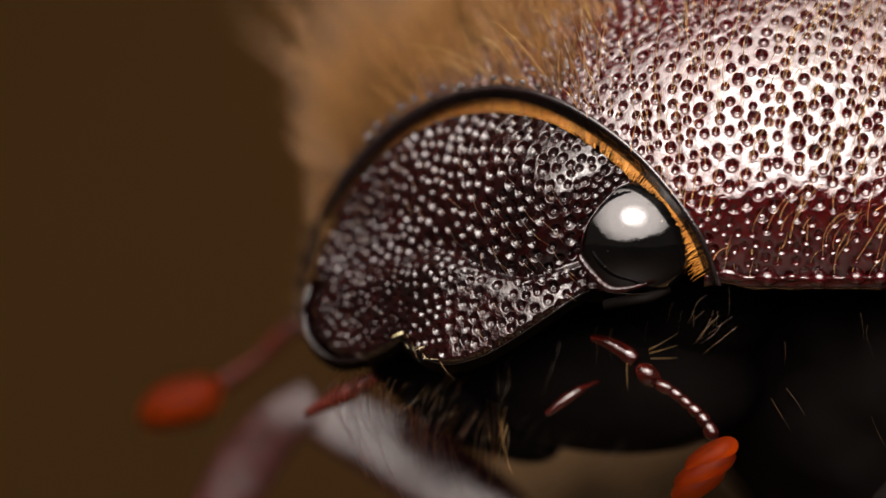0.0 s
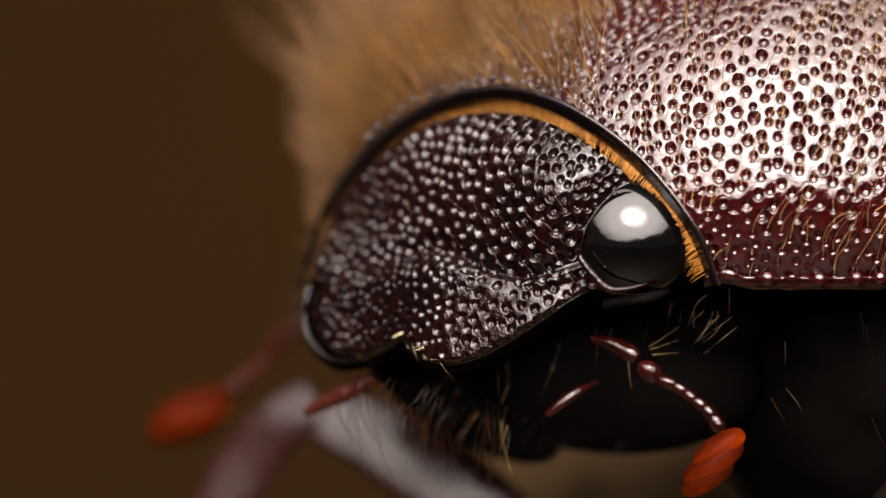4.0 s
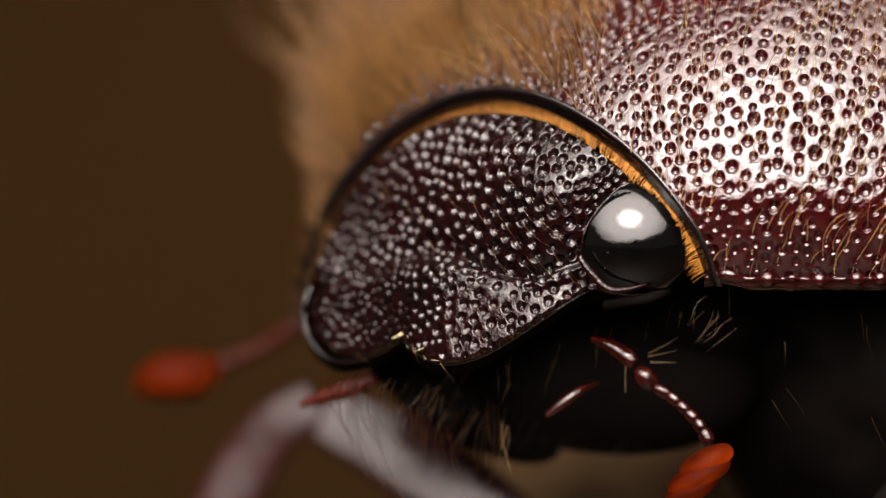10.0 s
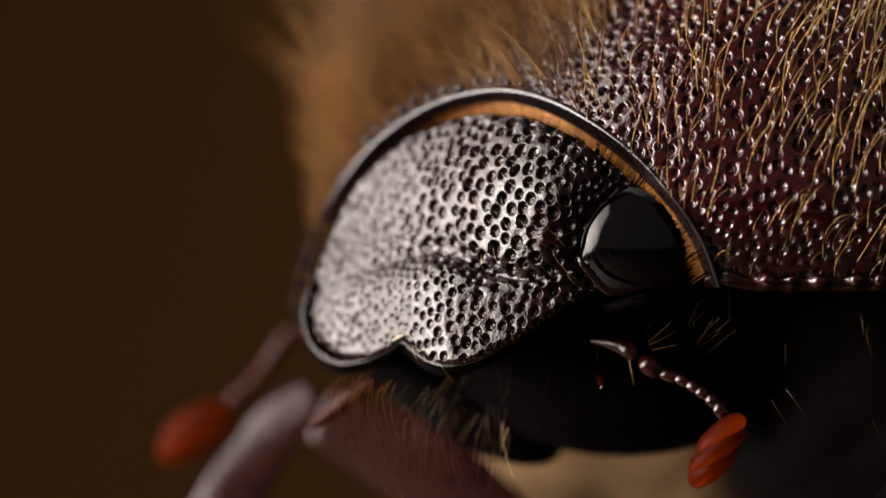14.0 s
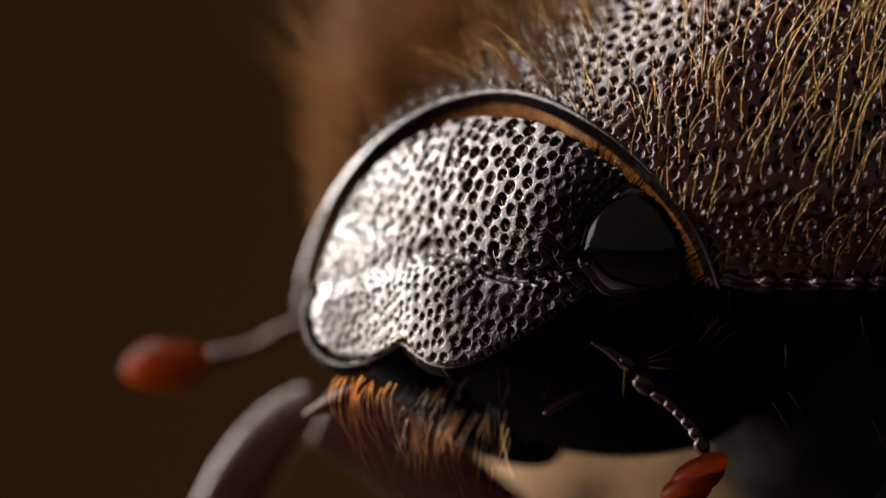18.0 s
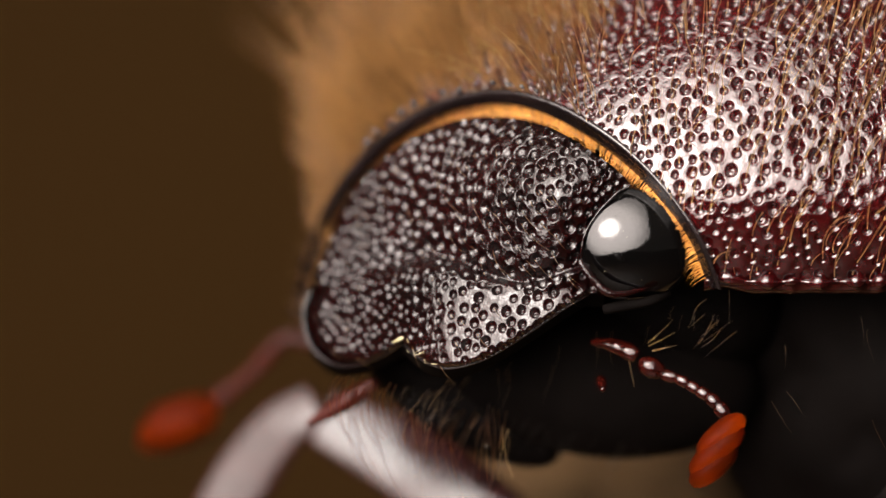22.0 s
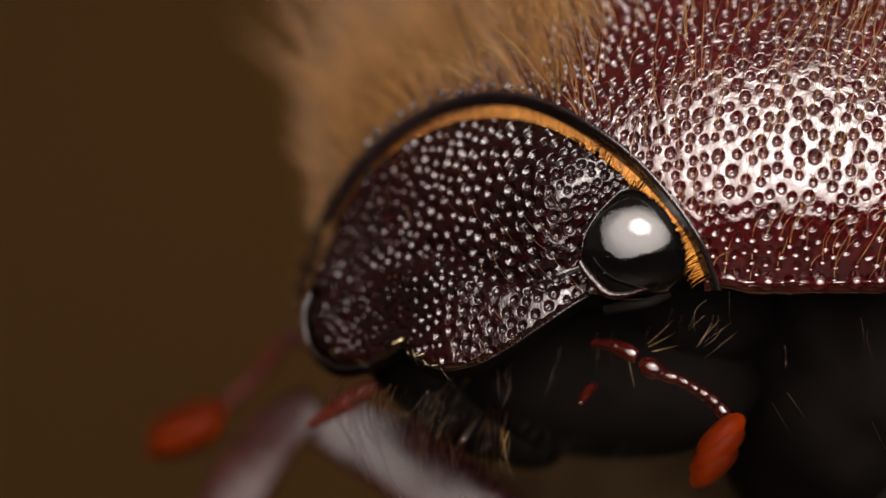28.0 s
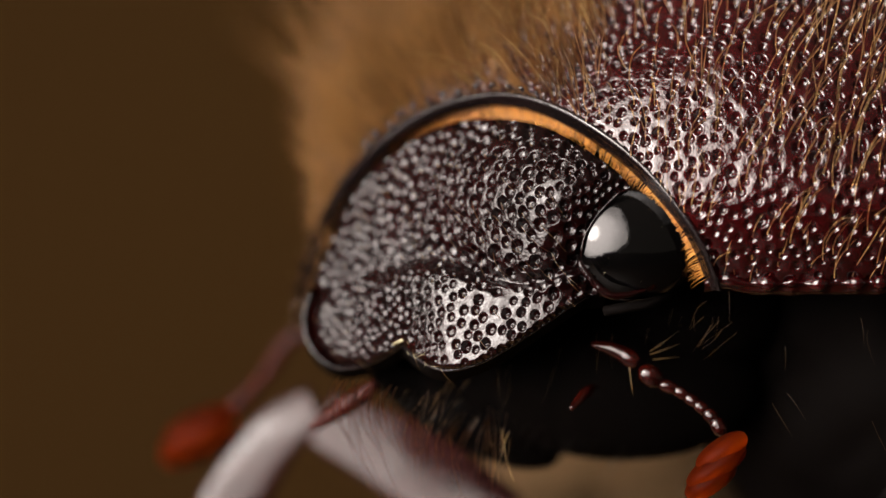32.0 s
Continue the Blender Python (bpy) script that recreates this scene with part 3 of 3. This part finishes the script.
def build_underside():
    v, f = ellipsoid((4.5, 4.0, -0.85), (2.1, 2.6, 2.3), nu=80, nv=50)
    q = np.array([noise.fractal(Vector(p * 1.6), 1.0, 2.0, 3) for p in v])
    v = v + (v - [4.5, 4.0, -0.85]) / 2.5 * q[:, None] * 0.12
    part("thorax", v, f, CHITIN_SHADED, beetle, "matt black underside of the thorax")
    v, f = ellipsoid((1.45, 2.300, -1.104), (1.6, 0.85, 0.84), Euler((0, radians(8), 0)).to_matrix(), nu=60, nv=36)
    chin = part("chin", v, f, CHITIN_SHADED, beetle, "black chin below the head shield")
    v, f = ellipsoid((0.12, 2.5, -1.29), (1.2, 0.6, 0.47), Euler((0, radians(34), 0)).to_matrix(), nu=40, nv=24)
    part("labrum", v, f, CHITIN_SHADED, chin)
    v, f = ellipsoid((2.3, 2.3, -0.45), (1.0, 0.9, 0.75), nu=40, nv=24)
    part("neck", v, f, CHITIN_SHADED, beetle, "matt black neck behind the eye")
    rng = np.random.default_rng(21)
    # rusty brushes of the mouth: a curled one by the far palp, a fuzzy one along the lip, two straighter ones
    for a, b, n, lean, fan, long, curl, thick in (((-0.98, 1.0, -1.12), (-0.46, 0.85, -1.24), 26, -0.75, 0.6, 0.9, 0.85, 0.0042), ((-0.45, 0.95, -1.4), (0.06, 0.95, -1.7), 20, -0.2, 0.5, 0.5, 0.25, 0.003),
                                                  ((0.14, 1.25, -1.46), (0.36, 1.15, -1.56), 14, -0.5, 0.12, 0.5, 0.0, 0.0034), ((0.40, 1.10, -1.42), (0.60, 1.05, -1.50), 9, 0.1, 0.22, 0.62, -0.08, 0.003)):
        s = rng.random((n, 1))
        root = np.array(a) * (1 - s) + np.array(b) * s + rng.normal(0, 0.035, (n, 3))
        spread = rng.uniform(-1, 1, (n, 1)) * fan
        way = np.array([lean, -0.1, -0.8]) + spread * np.array([1.0, 0.3, 0.1]) + rng.normal(0, 0.08, (n, 3))
        hairs("brush", root, way, rng.uniform(0.5, 1.0, n) * long, np.array([curl, 0.0, -0.3]) - 0.4 * spread * np.array([1.0, 0, 0]) + rng.normal(0, 0.12, (n, 3)), thick, SETA_RED, chin,
              "rusty tuft of mouth setae", seed=22 + n, steps=9)
    n = 12
    root = np.stack([rng.uniform(-0.4, 0.25, n), rng.uniform(1.2, 1.4, n), rng.uniform(-1.5, -1.1, n)], -1)
    hairs("dark_fringe", root, np.array([-0.7, -0.1, -0.65]) + rng.normal(0, 0.2, (n, 3)), rng.uniform(0.12, 0.4, n), np.tile([0.1, 0, -0.1], (n, 1)), 0.003, SETA_FINE, chin, "thin bristles under the shield", seed=33)
    n = 60
    s = rng.random((n, 1))
    root = np.array((-0.55, 1.75, -1.3)) * (1 - s) + np.array((1.9, 1.75, -1.86)) * s + rng.normal(0, 0.05, (n, 3))
    hairs("lip_fringe", root, np.array([-0.4, -0.15, -0.8]) + rng.normal(0, 0.25, (n, 3)), rng.uniform(0.12, 0.4, n), np.tile([-0.1, 0, -0.1], (n, 1)), 0.003, HAIR_DARK, chin, "dark fringe of fine hairs", seed=34)
    crossed = np.array([(0.533, 0.900, -1.588), (0.601, 0.900, -1.624)])
    hairs("crossed_setae", crossed, np.array([[0.1, -0.1, -1.0], [-0.35, -0.1, -0.9]]), np.array([0.5, 0.34]), np.array([[0.12, 0, 0.0], [0.1, 0, 0]]), 0.0055, SETA_GOLD, chin, "two crossed pale setae", seed=29)
    n = 16
    root = np.stack([rng.uniform(-0.55, 0.75, n), rng.uniform(0.9, 1.1, n), rng.uniform(-1.7, -1.1, n)], -1)
    root[:, 2] -= 0.35 * (root[:, 0] + 0.2)
    way = np.array([-0.45, -0.3, -0.75]) + rng.normal(0, 0.35, (n, 3))
    hairs("whisker_fuzz", root, way, rng.uniform(0.12, 0.5, n), rng.normal(0, 0.25, (n, 3)) + [0.1, 0, -0.1], 0.0024, SETA_FINE, chin, "fine pale setae", seed=27)
    n = 17
    s = rng.random(n)
    root = spline([(0.397, 0.900, -1.092), (0.869, 1.000, -1.042), (1.441, 0.900, -0.830), (2.063, 0.800, -0.620), (2.564, 0.500, -0.512)], 200)[(s * 199).astype(int)] + rng.normal(0, 0.08, (n, 3))
    way = np.array([-0.2, -0.5, -0.8]) + rng.normal(0, 0.17, (n, 3))
    hairs("cheek_setae", root, way, rng.uniform(0.12, 0.34, n), np.tile([0.0, 0.1, -0.3], (n, 1)), 0.0017, SETA_FINE, chin, "sparse pale setae", seed=23)
    n = 7
    root = np.stack([rng.uniform(2.6, 4.1, n), rng.uniform(0.3, 0.5, n), rng.uniform(-1.6, -0.45, n)], -1)
    way = np.array([0.15, -0.4, -0.8]) + rng.normal(0, 0.25, (n, 3))
    hairs("belly_setae", root, way, rng.uniform(0.2, 0.5, n), np.tile([0.1, 0.1, -0.2], (n, 1)), 0.0016, SETA_FINE, chin, "sparse pale setae", seed=24)
    return chin


chin = build_underside()


def lamella(name, centre, length, wide, thick, lean, tilt, parent, origin):
    """A blunt, slightly grooved leaf of the antenna's club."""
    turn = Euler((0, 0, radians(tilt))).to_matrix() @ Euler((0, radians(lean), 0)).to_matrix()
    v, f = ellipsoid((0, 0, 0), (1, 1, 1), None, 40, 24)
    v = np.sign(v) * np.abs(v) ** 0.88
    v[:, 2] *= 1 + 0.08 * np.cos(v[:, 1] * 9)
    v = v * [length, thick, wide] @ np.array(turn).T + np.asarray(centre)
    return part(name, v, f, CLUB, parent, "", origin)


def build_near_antenna():
    base = np.array((1.371, 0.830, -0.818))
    ant = part("antenna", *tube(spline([base, (1.515, 0.770, -0.864), (1.654, 0.730, -0.941), (1.766, 0.690, -1.034)], 24),
                               np.interp(np.linspace(0, 1, 24), [0, 0.3, 0.8, 1], [0.03, 0.055, 0.085, 0.06]), 12), CHITIN_RED, beetle,
               "dark red jointed antenna", base)
    v, f = ellipsoid((1.879, 0.670, -1.158), (0.135, 0.095, 0.098), Euler((0, radians(40), 0)).to_matrix(), 24, 16)
    part("joint", v, f, CHITIN_RED, ant, "", base)
    for a, b, r in (((1.972, 0.650, -1.240), (2.095, 0.620, -1.301), 0.062), ((2.095, 0.620, -1.301), (2.187, 0.600, -1.373), 0.056), ((2.187, 0.600, -1.373), (2.268, 0.570, -1.445), 0.056),
                    ((2.268, 0.570, -1.445), (2.350, 0.550, -1.522), 0.06), ((2.350, 0.550, -1.522), (2.420, 0.520, -1.608), 0.066), ((2.420, 0.520, -1.608), (2.481, 0.500, -1.732), 0.075)):
        a, b = np.array(a), np.array(b)
        v, f = tube(a + (b - a) * np.linspace(-0.22, 1.2, 9)[:, None], 0.95 * r * np.array([0.45, 0.75, 0.95, 1, 1, 1, 0.9, 0.7, 0.4]), 12)
        part("joint", v, f, CHITIN_RED, ant, "", base)
    for dx, dz, y, s in ((-0.06, -0.135, -0.24, 0.9), (0.0, -0.01, -0.27, 1.05), (0.06, 0.115, -0.25, 0.9)):
        c = np.array((2.37, 0.10, -1.99)) + [dx, y + 0.25, dz]
        lamella("lamella", c, 0.3 * s, 0.112, 0.27, -30, 0, ant, base)
    root = np.array((1.693, 0.690, -1.008))
    hairs("bristle", np.array([root, root + [0.2, 0, 0.05], root + [0.2, 0, 0.08], root + [0.22, 0, 0.0]]),
          np.array([[0, -0.2, -1.0], [0.9, -0.2, 0.15], [0.9, -0.2, 0.35], [0.9, -0.1, -0.1]]), np.array([0.3, 0.28, 0.3, 0.25]),
          np.array([[0, 0, 0.0], [0, 0, 0.1], [0, 0, 0.2], [0, 0, 0.1]]), 0.006, SETA_GOLD, ant, "pale bristles", seed=31, origin=base)
    return ant, base


def build_far_antenna():
    base = np.array((-1.357, 4.300, -0.903))
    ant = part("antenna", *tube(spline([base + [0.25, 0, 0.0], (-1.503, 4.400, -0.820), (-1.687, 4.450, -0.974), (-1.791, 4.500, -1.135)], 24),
                               np.linspace(0.07, 0.09, 24), 12), CHITIN_FAR_DIM, beetle, "dark red jointed antenna", base)
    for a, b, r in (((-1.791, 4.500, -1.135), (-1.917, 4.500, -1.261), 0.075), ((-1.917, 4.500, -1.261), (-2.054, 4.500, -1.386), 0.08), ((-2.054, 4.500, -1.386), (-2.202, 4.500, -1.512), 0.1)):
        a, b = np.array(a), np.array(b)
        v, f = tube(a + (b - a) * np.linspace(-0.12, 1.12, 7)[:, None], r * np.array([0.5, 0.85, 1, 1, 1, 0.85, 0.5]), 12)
        part("joint", v, f, CHITIN_FAR_DIM, ant, "", base)
    for dx, dz, y, s in ((-0.02, -0.08, 0.0, 1.0), (0.0, 0.01, -0.1, 1.0), (0.02, 0.1, 0.0, 0.92)):
        c = np.array((-2.562, 4.500, -1.763)) + [dx, y, dz]
        lamella("lamella", c, 0.41 * s, 0.16, 0.24, -20, 0, ant, base)
    return ant, base


near_antenna, NEAR_BASE = build_near_antenna()
far_antenna, FAR_BASE = build_far_antenna()


def build_palp(points, radii, label, mat=CHITIN_RED):
    base = np.array(points[0])
    path = spline(points, 26)
    r = np.interp(np.linspace(0, 1, 26), np.linspace(0, 1, len(radii)), radii)
    return part("palp", *tube(path, r, 12), mat, beetle, label, base), base


far_palp, FAR_PALP = build_palp([(-0.634, 1.700, -1.210), (-0.822, 1.750, -1.329), (-1.037, 1.800, -1.464), (-1.279, 1.850, -1.610)], [0.06, 0.08, 0.095, 0.07, 0.03], "dark red mouth palp", CHITIN_FAR_DIM)
near_palp, NEAR_PALP = build_palp([(1.449, 1.100, -1.228), (1.288, 1.000, -1.293), (1.130, 0.950, -1.396), (0.952, 0.950, -1.537)], [0.01, 0.02, 0.045, 0.052, 0.045, 0.022], "red mouth palp with pale tip")


def build_leg(femur, fr, tibia, tr, label, mat=CHITIN_LEG):
    leg = part("leg", *tube(spline(femur, 30), np.interp(np.linspace(0, 1, 30), np.linspace(0, 1, len(fr)), fr), 28, 0.28, (-0.33, -0.88, 0.35), 0.38), mat, beetle, label)
    part("tibia", *tube(spline(tibia, 30), np.interp(np.linspace(0, 1, 30), np.linspace(0, 1, len(tr)), tr), 28, 0.32, (0.0, -0.88, 0.46), 0.5), mat, leg)
    return leg


build_leg([(1.142, 3.300, -3.155), (0.424, 3.550, -2.588), (-0.360, 3.850, -2.045), (-1.221, 4.100, -1.633)], [0.26, 0.38, 0.42, 0.28],
          [(-1.269, 4.200, -1.490), (-1.611, 4.250, -1.724), (-1.93, 4.300, -2.124), (-2.2, 4.300, -2.606), (-2.4, 4.300, -3.117), (-2.55, 4.200, -4.017)], [0.22, 0.28, 0.32, 0.33, 0.29, 0.16], "dark glossy front leg, bent at the knee")
# Near leg: same kind of leg, its shade painted in as black.
build_leg([(5.7, 1.5, -1.0), (5.2, 1.35, -1.45), (4.65, 1.2, -1.95), (4.05, 1.1, -2.5)], [0.2, 0.24, 0.24, 0.18],
          [(4.0, 1.1, -2.5), (3.6, 1.2, -2.85), (3.3, 1.3, -3.3), (3.2, 1.6, -3.9)], [0.15, 0.17, 0.16, 0.11], "black front leg, near side", CHITIN_SHADED)


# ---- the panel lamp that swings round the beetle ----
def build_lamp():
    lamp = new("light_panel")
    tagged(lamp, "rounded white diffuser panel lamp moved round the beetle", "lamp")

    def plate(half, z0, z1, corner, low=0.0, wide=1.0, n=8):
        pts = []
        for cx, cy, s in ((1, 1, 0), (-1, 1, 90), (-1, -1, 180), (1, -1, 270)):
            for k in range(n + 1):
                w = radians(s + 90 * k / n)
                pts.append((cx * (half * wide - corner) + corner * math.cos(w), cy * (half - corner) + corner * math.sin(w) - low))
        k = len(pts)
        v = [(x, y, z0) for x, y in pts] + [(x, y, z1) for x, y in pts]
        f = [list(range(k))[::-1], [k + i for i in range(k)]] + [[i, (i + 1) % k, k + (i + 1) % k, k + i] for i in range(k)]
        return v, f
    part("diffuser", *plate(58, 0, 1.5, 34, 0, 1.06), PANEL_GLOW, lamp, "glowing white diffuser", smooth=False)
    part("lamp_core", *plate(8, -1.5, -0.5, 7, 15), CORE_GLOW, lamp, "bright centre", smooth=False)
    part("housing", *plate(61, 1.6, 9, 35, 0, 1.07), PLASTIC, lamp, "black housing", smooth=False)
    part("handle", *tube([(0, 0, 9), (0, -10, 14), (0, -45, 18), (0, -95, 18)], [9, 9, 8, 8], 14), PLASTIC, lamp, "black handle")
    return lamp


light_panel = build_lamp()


# ---- what moves ----
def motions():
    # the beetle sinks slowly and noses down a little
    walk(beetle, [(t, pose(0, 0, (RISE - d * 0.8) * MM, 0, -d * 4.0, 0)) for t, d in ((0, 0.0000), (6, 0.0066), (9, 0.0102), (12, 0.0179), (14, 0.0306), (17, 0.0408), (19, 0.0485), (23, 0.0587), (25, 0.0612), (28, 0.0714), (30, 0.0791), (32, 0.0816),)])

    def near(a):
        return Matrix.Translation(Vector(NEAR_BASE) * MM) @ pose(0, 0, 0, 0, a, 1.3 * min(0.0, a + 5))
    walk(near_antenna, [(t, near(a)) for t, a in ((0, 0.0), (0.5, -8.3), (1, -12.1), (1.5, -13.9), (2, -4.4), (2.5, -2.0), (3, 1.1), (3.5, -4.7), (5.5, 0.5), (6, -0.2), (6.5, -2.3), (7, -11.5), (7.5, -4.6), (8, -1.4), (8.5, -5.5), (9, 3.2), (9.5, -5.8), (10, 2.6), (10.5, 2.9), (11, -15.0), (11.5, 0.1), (12, 0.3), (12.5, -0.1), (13, 3.6), (13.5, -14.8), (14, -10.5), (14.5, -2.7), (16.5, 5.7), (17, 1.7), (17.5, 6.4), (18, 5.5), (18.5, 1.7), (19, -3.9), (19.5, -3.9), (20, -15.1), (20.5, -2.3), (21, -7.0), (21.5, -3.5), (22, -11.4), (22.5, -6.2), (23, -0.0), (23.5, 2.7), (24, 3.8), (24.5, 3.7), (25, 3.8), (25.5, 4.0), (27.5, -13.9), (28, -11.7), (28.5, 1.1), (29, 2.7), (29.5, 2.9), (30, -0.4), (30.5, 1.7), (31, -7.1), (31.5, 0.2), (32, -4.7),)])

    def far(a, r):
        w = radians(144.5 + a)
        return Matrix.Translation((Vector(FAR_BASE) + r * Vector((math.cos(w), 0, -math.sin(w)))) * MM) @ pose(0, 0, 0, 0, a, 0)
    walk(far_antenna, [(t, far(a, r)) for t, a, r in ((0, 8.3, -0.039), (0.5, 6.9, 0.015), (1, 7.5, -0.017), (1.5, -4.1, -0.041), (2, 1.3, -0.054), (2.5, 0.8, -0.072), (3, 10.1, -0.143), (3.5, 0.9, -0.022), (5.5, 9.0, -0.114), (6, -0.8, -0.039), (6.5, 0.2, -0.036), (7, -1.3, 0.016), (7.5, -1.4, -0.077), (8, 1.5, 0.007), (8.5, -3.5, -0.011), (9, 7.8, -0.142), (9.5, -0.2, 0.017), (10, 19.6, -0.102), (10.5, 19.3, -0.116), (11, 2.6, 0.067), (11.5, 2.4, 0.018), (12, 1.6, -0.092), (12.5, -0.3, -0.102), (13, -2.1, -0.064), (13.5, -0.0, -0.032), (14, -3.5, -0.023), (14.5, 0.7, -0.072), (16.5, 4.5, -0.051), (17, 2.6, -0.113), (17.5, 22.3, -0.062), (18, 26.1, -0.041), (18.5, 12.8, 0.041), (19, 2.6, 0.053), (19.5, 3.0, 0.035), (20, 0.9, 0.031), (20.5, 13.2, -0.033), (21, 4.7, 0.034), (21.5, 9.0, -0.072), (22, 3.9, 0.058), (22.5, 4.1, 0.043), (23, 3.9, 0.002), (23.5, 5.3, -0.018), (24, 17.0, -0.044), (24.5, 13.0, -0.008), (25, 15.8, 0.012), (25.5, 16.4, 0.018), (27.5, 4.5, -0.027), (28, 0.5, 0.025), (28.5, 2.1, -0.015), (29, 3.6, -0.064), (29.5, 3.8, -0.091), (30, 3.3, -0.084), (30.5, 4.1, -0.084), (31, -0.7, -0.021), (31.5, 1.2, -0.053), (32, -3.9, -0.043),)])

    def turn(base, a):
        return Matrix.Translation(Vector(base) * MM) @ pose(0, 0, 0, 0, a, 0)
    walk(far_palp, [(t, turn(FAR_PALP, a)) for t, a in ((0, 4), (3, 2), (5.5, 12), (6, 0), (8, 8), (9, 3), (10, 12), (11, 2), (13, 0), (14, -4), (17, 8), (19, 2), (21, 0), (23, 0), (25, 6), (28, 0), (32, -2))])

    def swung(a, b):
        return Matrix.Translation(Vector(NEAR_PALP) * MM) @ pose(0, 0, 0, -0.8 * b, a, 0.75 * b)
    walk(near_palp, [(t, swung(a, b)) for t, a, b in ((0, 0, 0), (0.5, 0, 50), (1, -5, 10), (1.5, 0, 50), (2, 0, 0), (6, 0, 0), (7, -10, 60), (8, 0, 25), (9, 0, 0), (10, 0, 0), (11, 0, 80), (12, 0, 10), (13, 0, 5),
                                                      (14, 0, 75), (16.5, 0, 30), (17, 5, 10), (18, 5, 0), (19, 0, 75), (22, 0, 75), (23, -5, 20), (24, 0, 0), (25, 0, 0), (27.5, 0, 70), (28, 0, 50), (28.5, 0, 0), (29, 0, 0),
                                                      (30, 0, 5), (31, 0, 75), (32, 0, 40))])

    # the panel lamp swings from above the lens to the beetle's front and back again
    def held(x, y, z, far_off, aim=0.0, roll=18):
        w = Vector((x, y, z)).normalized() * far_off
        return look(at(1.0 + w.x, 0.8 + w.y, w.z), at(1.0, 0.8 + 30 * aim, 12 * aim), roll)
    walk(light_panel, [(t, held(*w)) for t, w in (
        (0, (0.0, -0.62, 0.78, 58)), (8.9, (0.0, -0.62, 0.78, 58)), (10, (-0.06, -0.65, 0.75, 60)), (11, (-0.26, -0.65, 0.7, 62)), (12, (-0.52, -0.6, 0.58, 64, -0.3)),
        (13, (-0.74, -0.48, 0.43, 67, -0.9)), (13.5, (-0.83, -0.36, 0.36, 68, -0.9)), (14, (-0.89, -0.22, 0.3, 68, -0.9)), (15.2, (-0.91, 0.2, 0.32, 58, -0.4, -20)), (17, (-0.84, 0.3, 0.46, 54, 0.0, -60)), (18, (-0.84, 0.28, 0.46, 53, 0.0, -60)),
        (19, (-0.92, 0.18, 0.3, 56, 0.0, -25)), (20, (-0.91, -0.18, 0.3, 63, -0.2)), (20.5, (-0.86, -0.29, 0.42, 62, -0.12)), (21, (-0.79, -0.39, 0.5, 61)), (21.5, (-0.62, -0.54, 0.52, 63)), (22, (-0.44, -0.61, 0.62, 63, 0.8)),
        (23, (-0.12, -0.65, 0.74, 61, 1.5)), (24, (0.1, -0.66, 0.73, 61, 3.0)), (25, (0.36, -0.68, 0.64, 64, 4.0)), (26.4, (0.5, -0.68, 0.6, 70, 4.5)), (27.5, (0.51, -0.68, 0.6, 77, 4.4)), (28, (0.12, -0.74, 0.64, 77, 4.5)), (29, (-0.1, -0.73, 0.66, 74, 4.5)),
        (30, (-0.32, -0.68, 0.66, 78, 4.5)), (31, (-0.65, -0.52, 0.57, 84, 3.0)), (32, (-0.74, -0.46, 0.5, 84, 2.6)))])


motions()
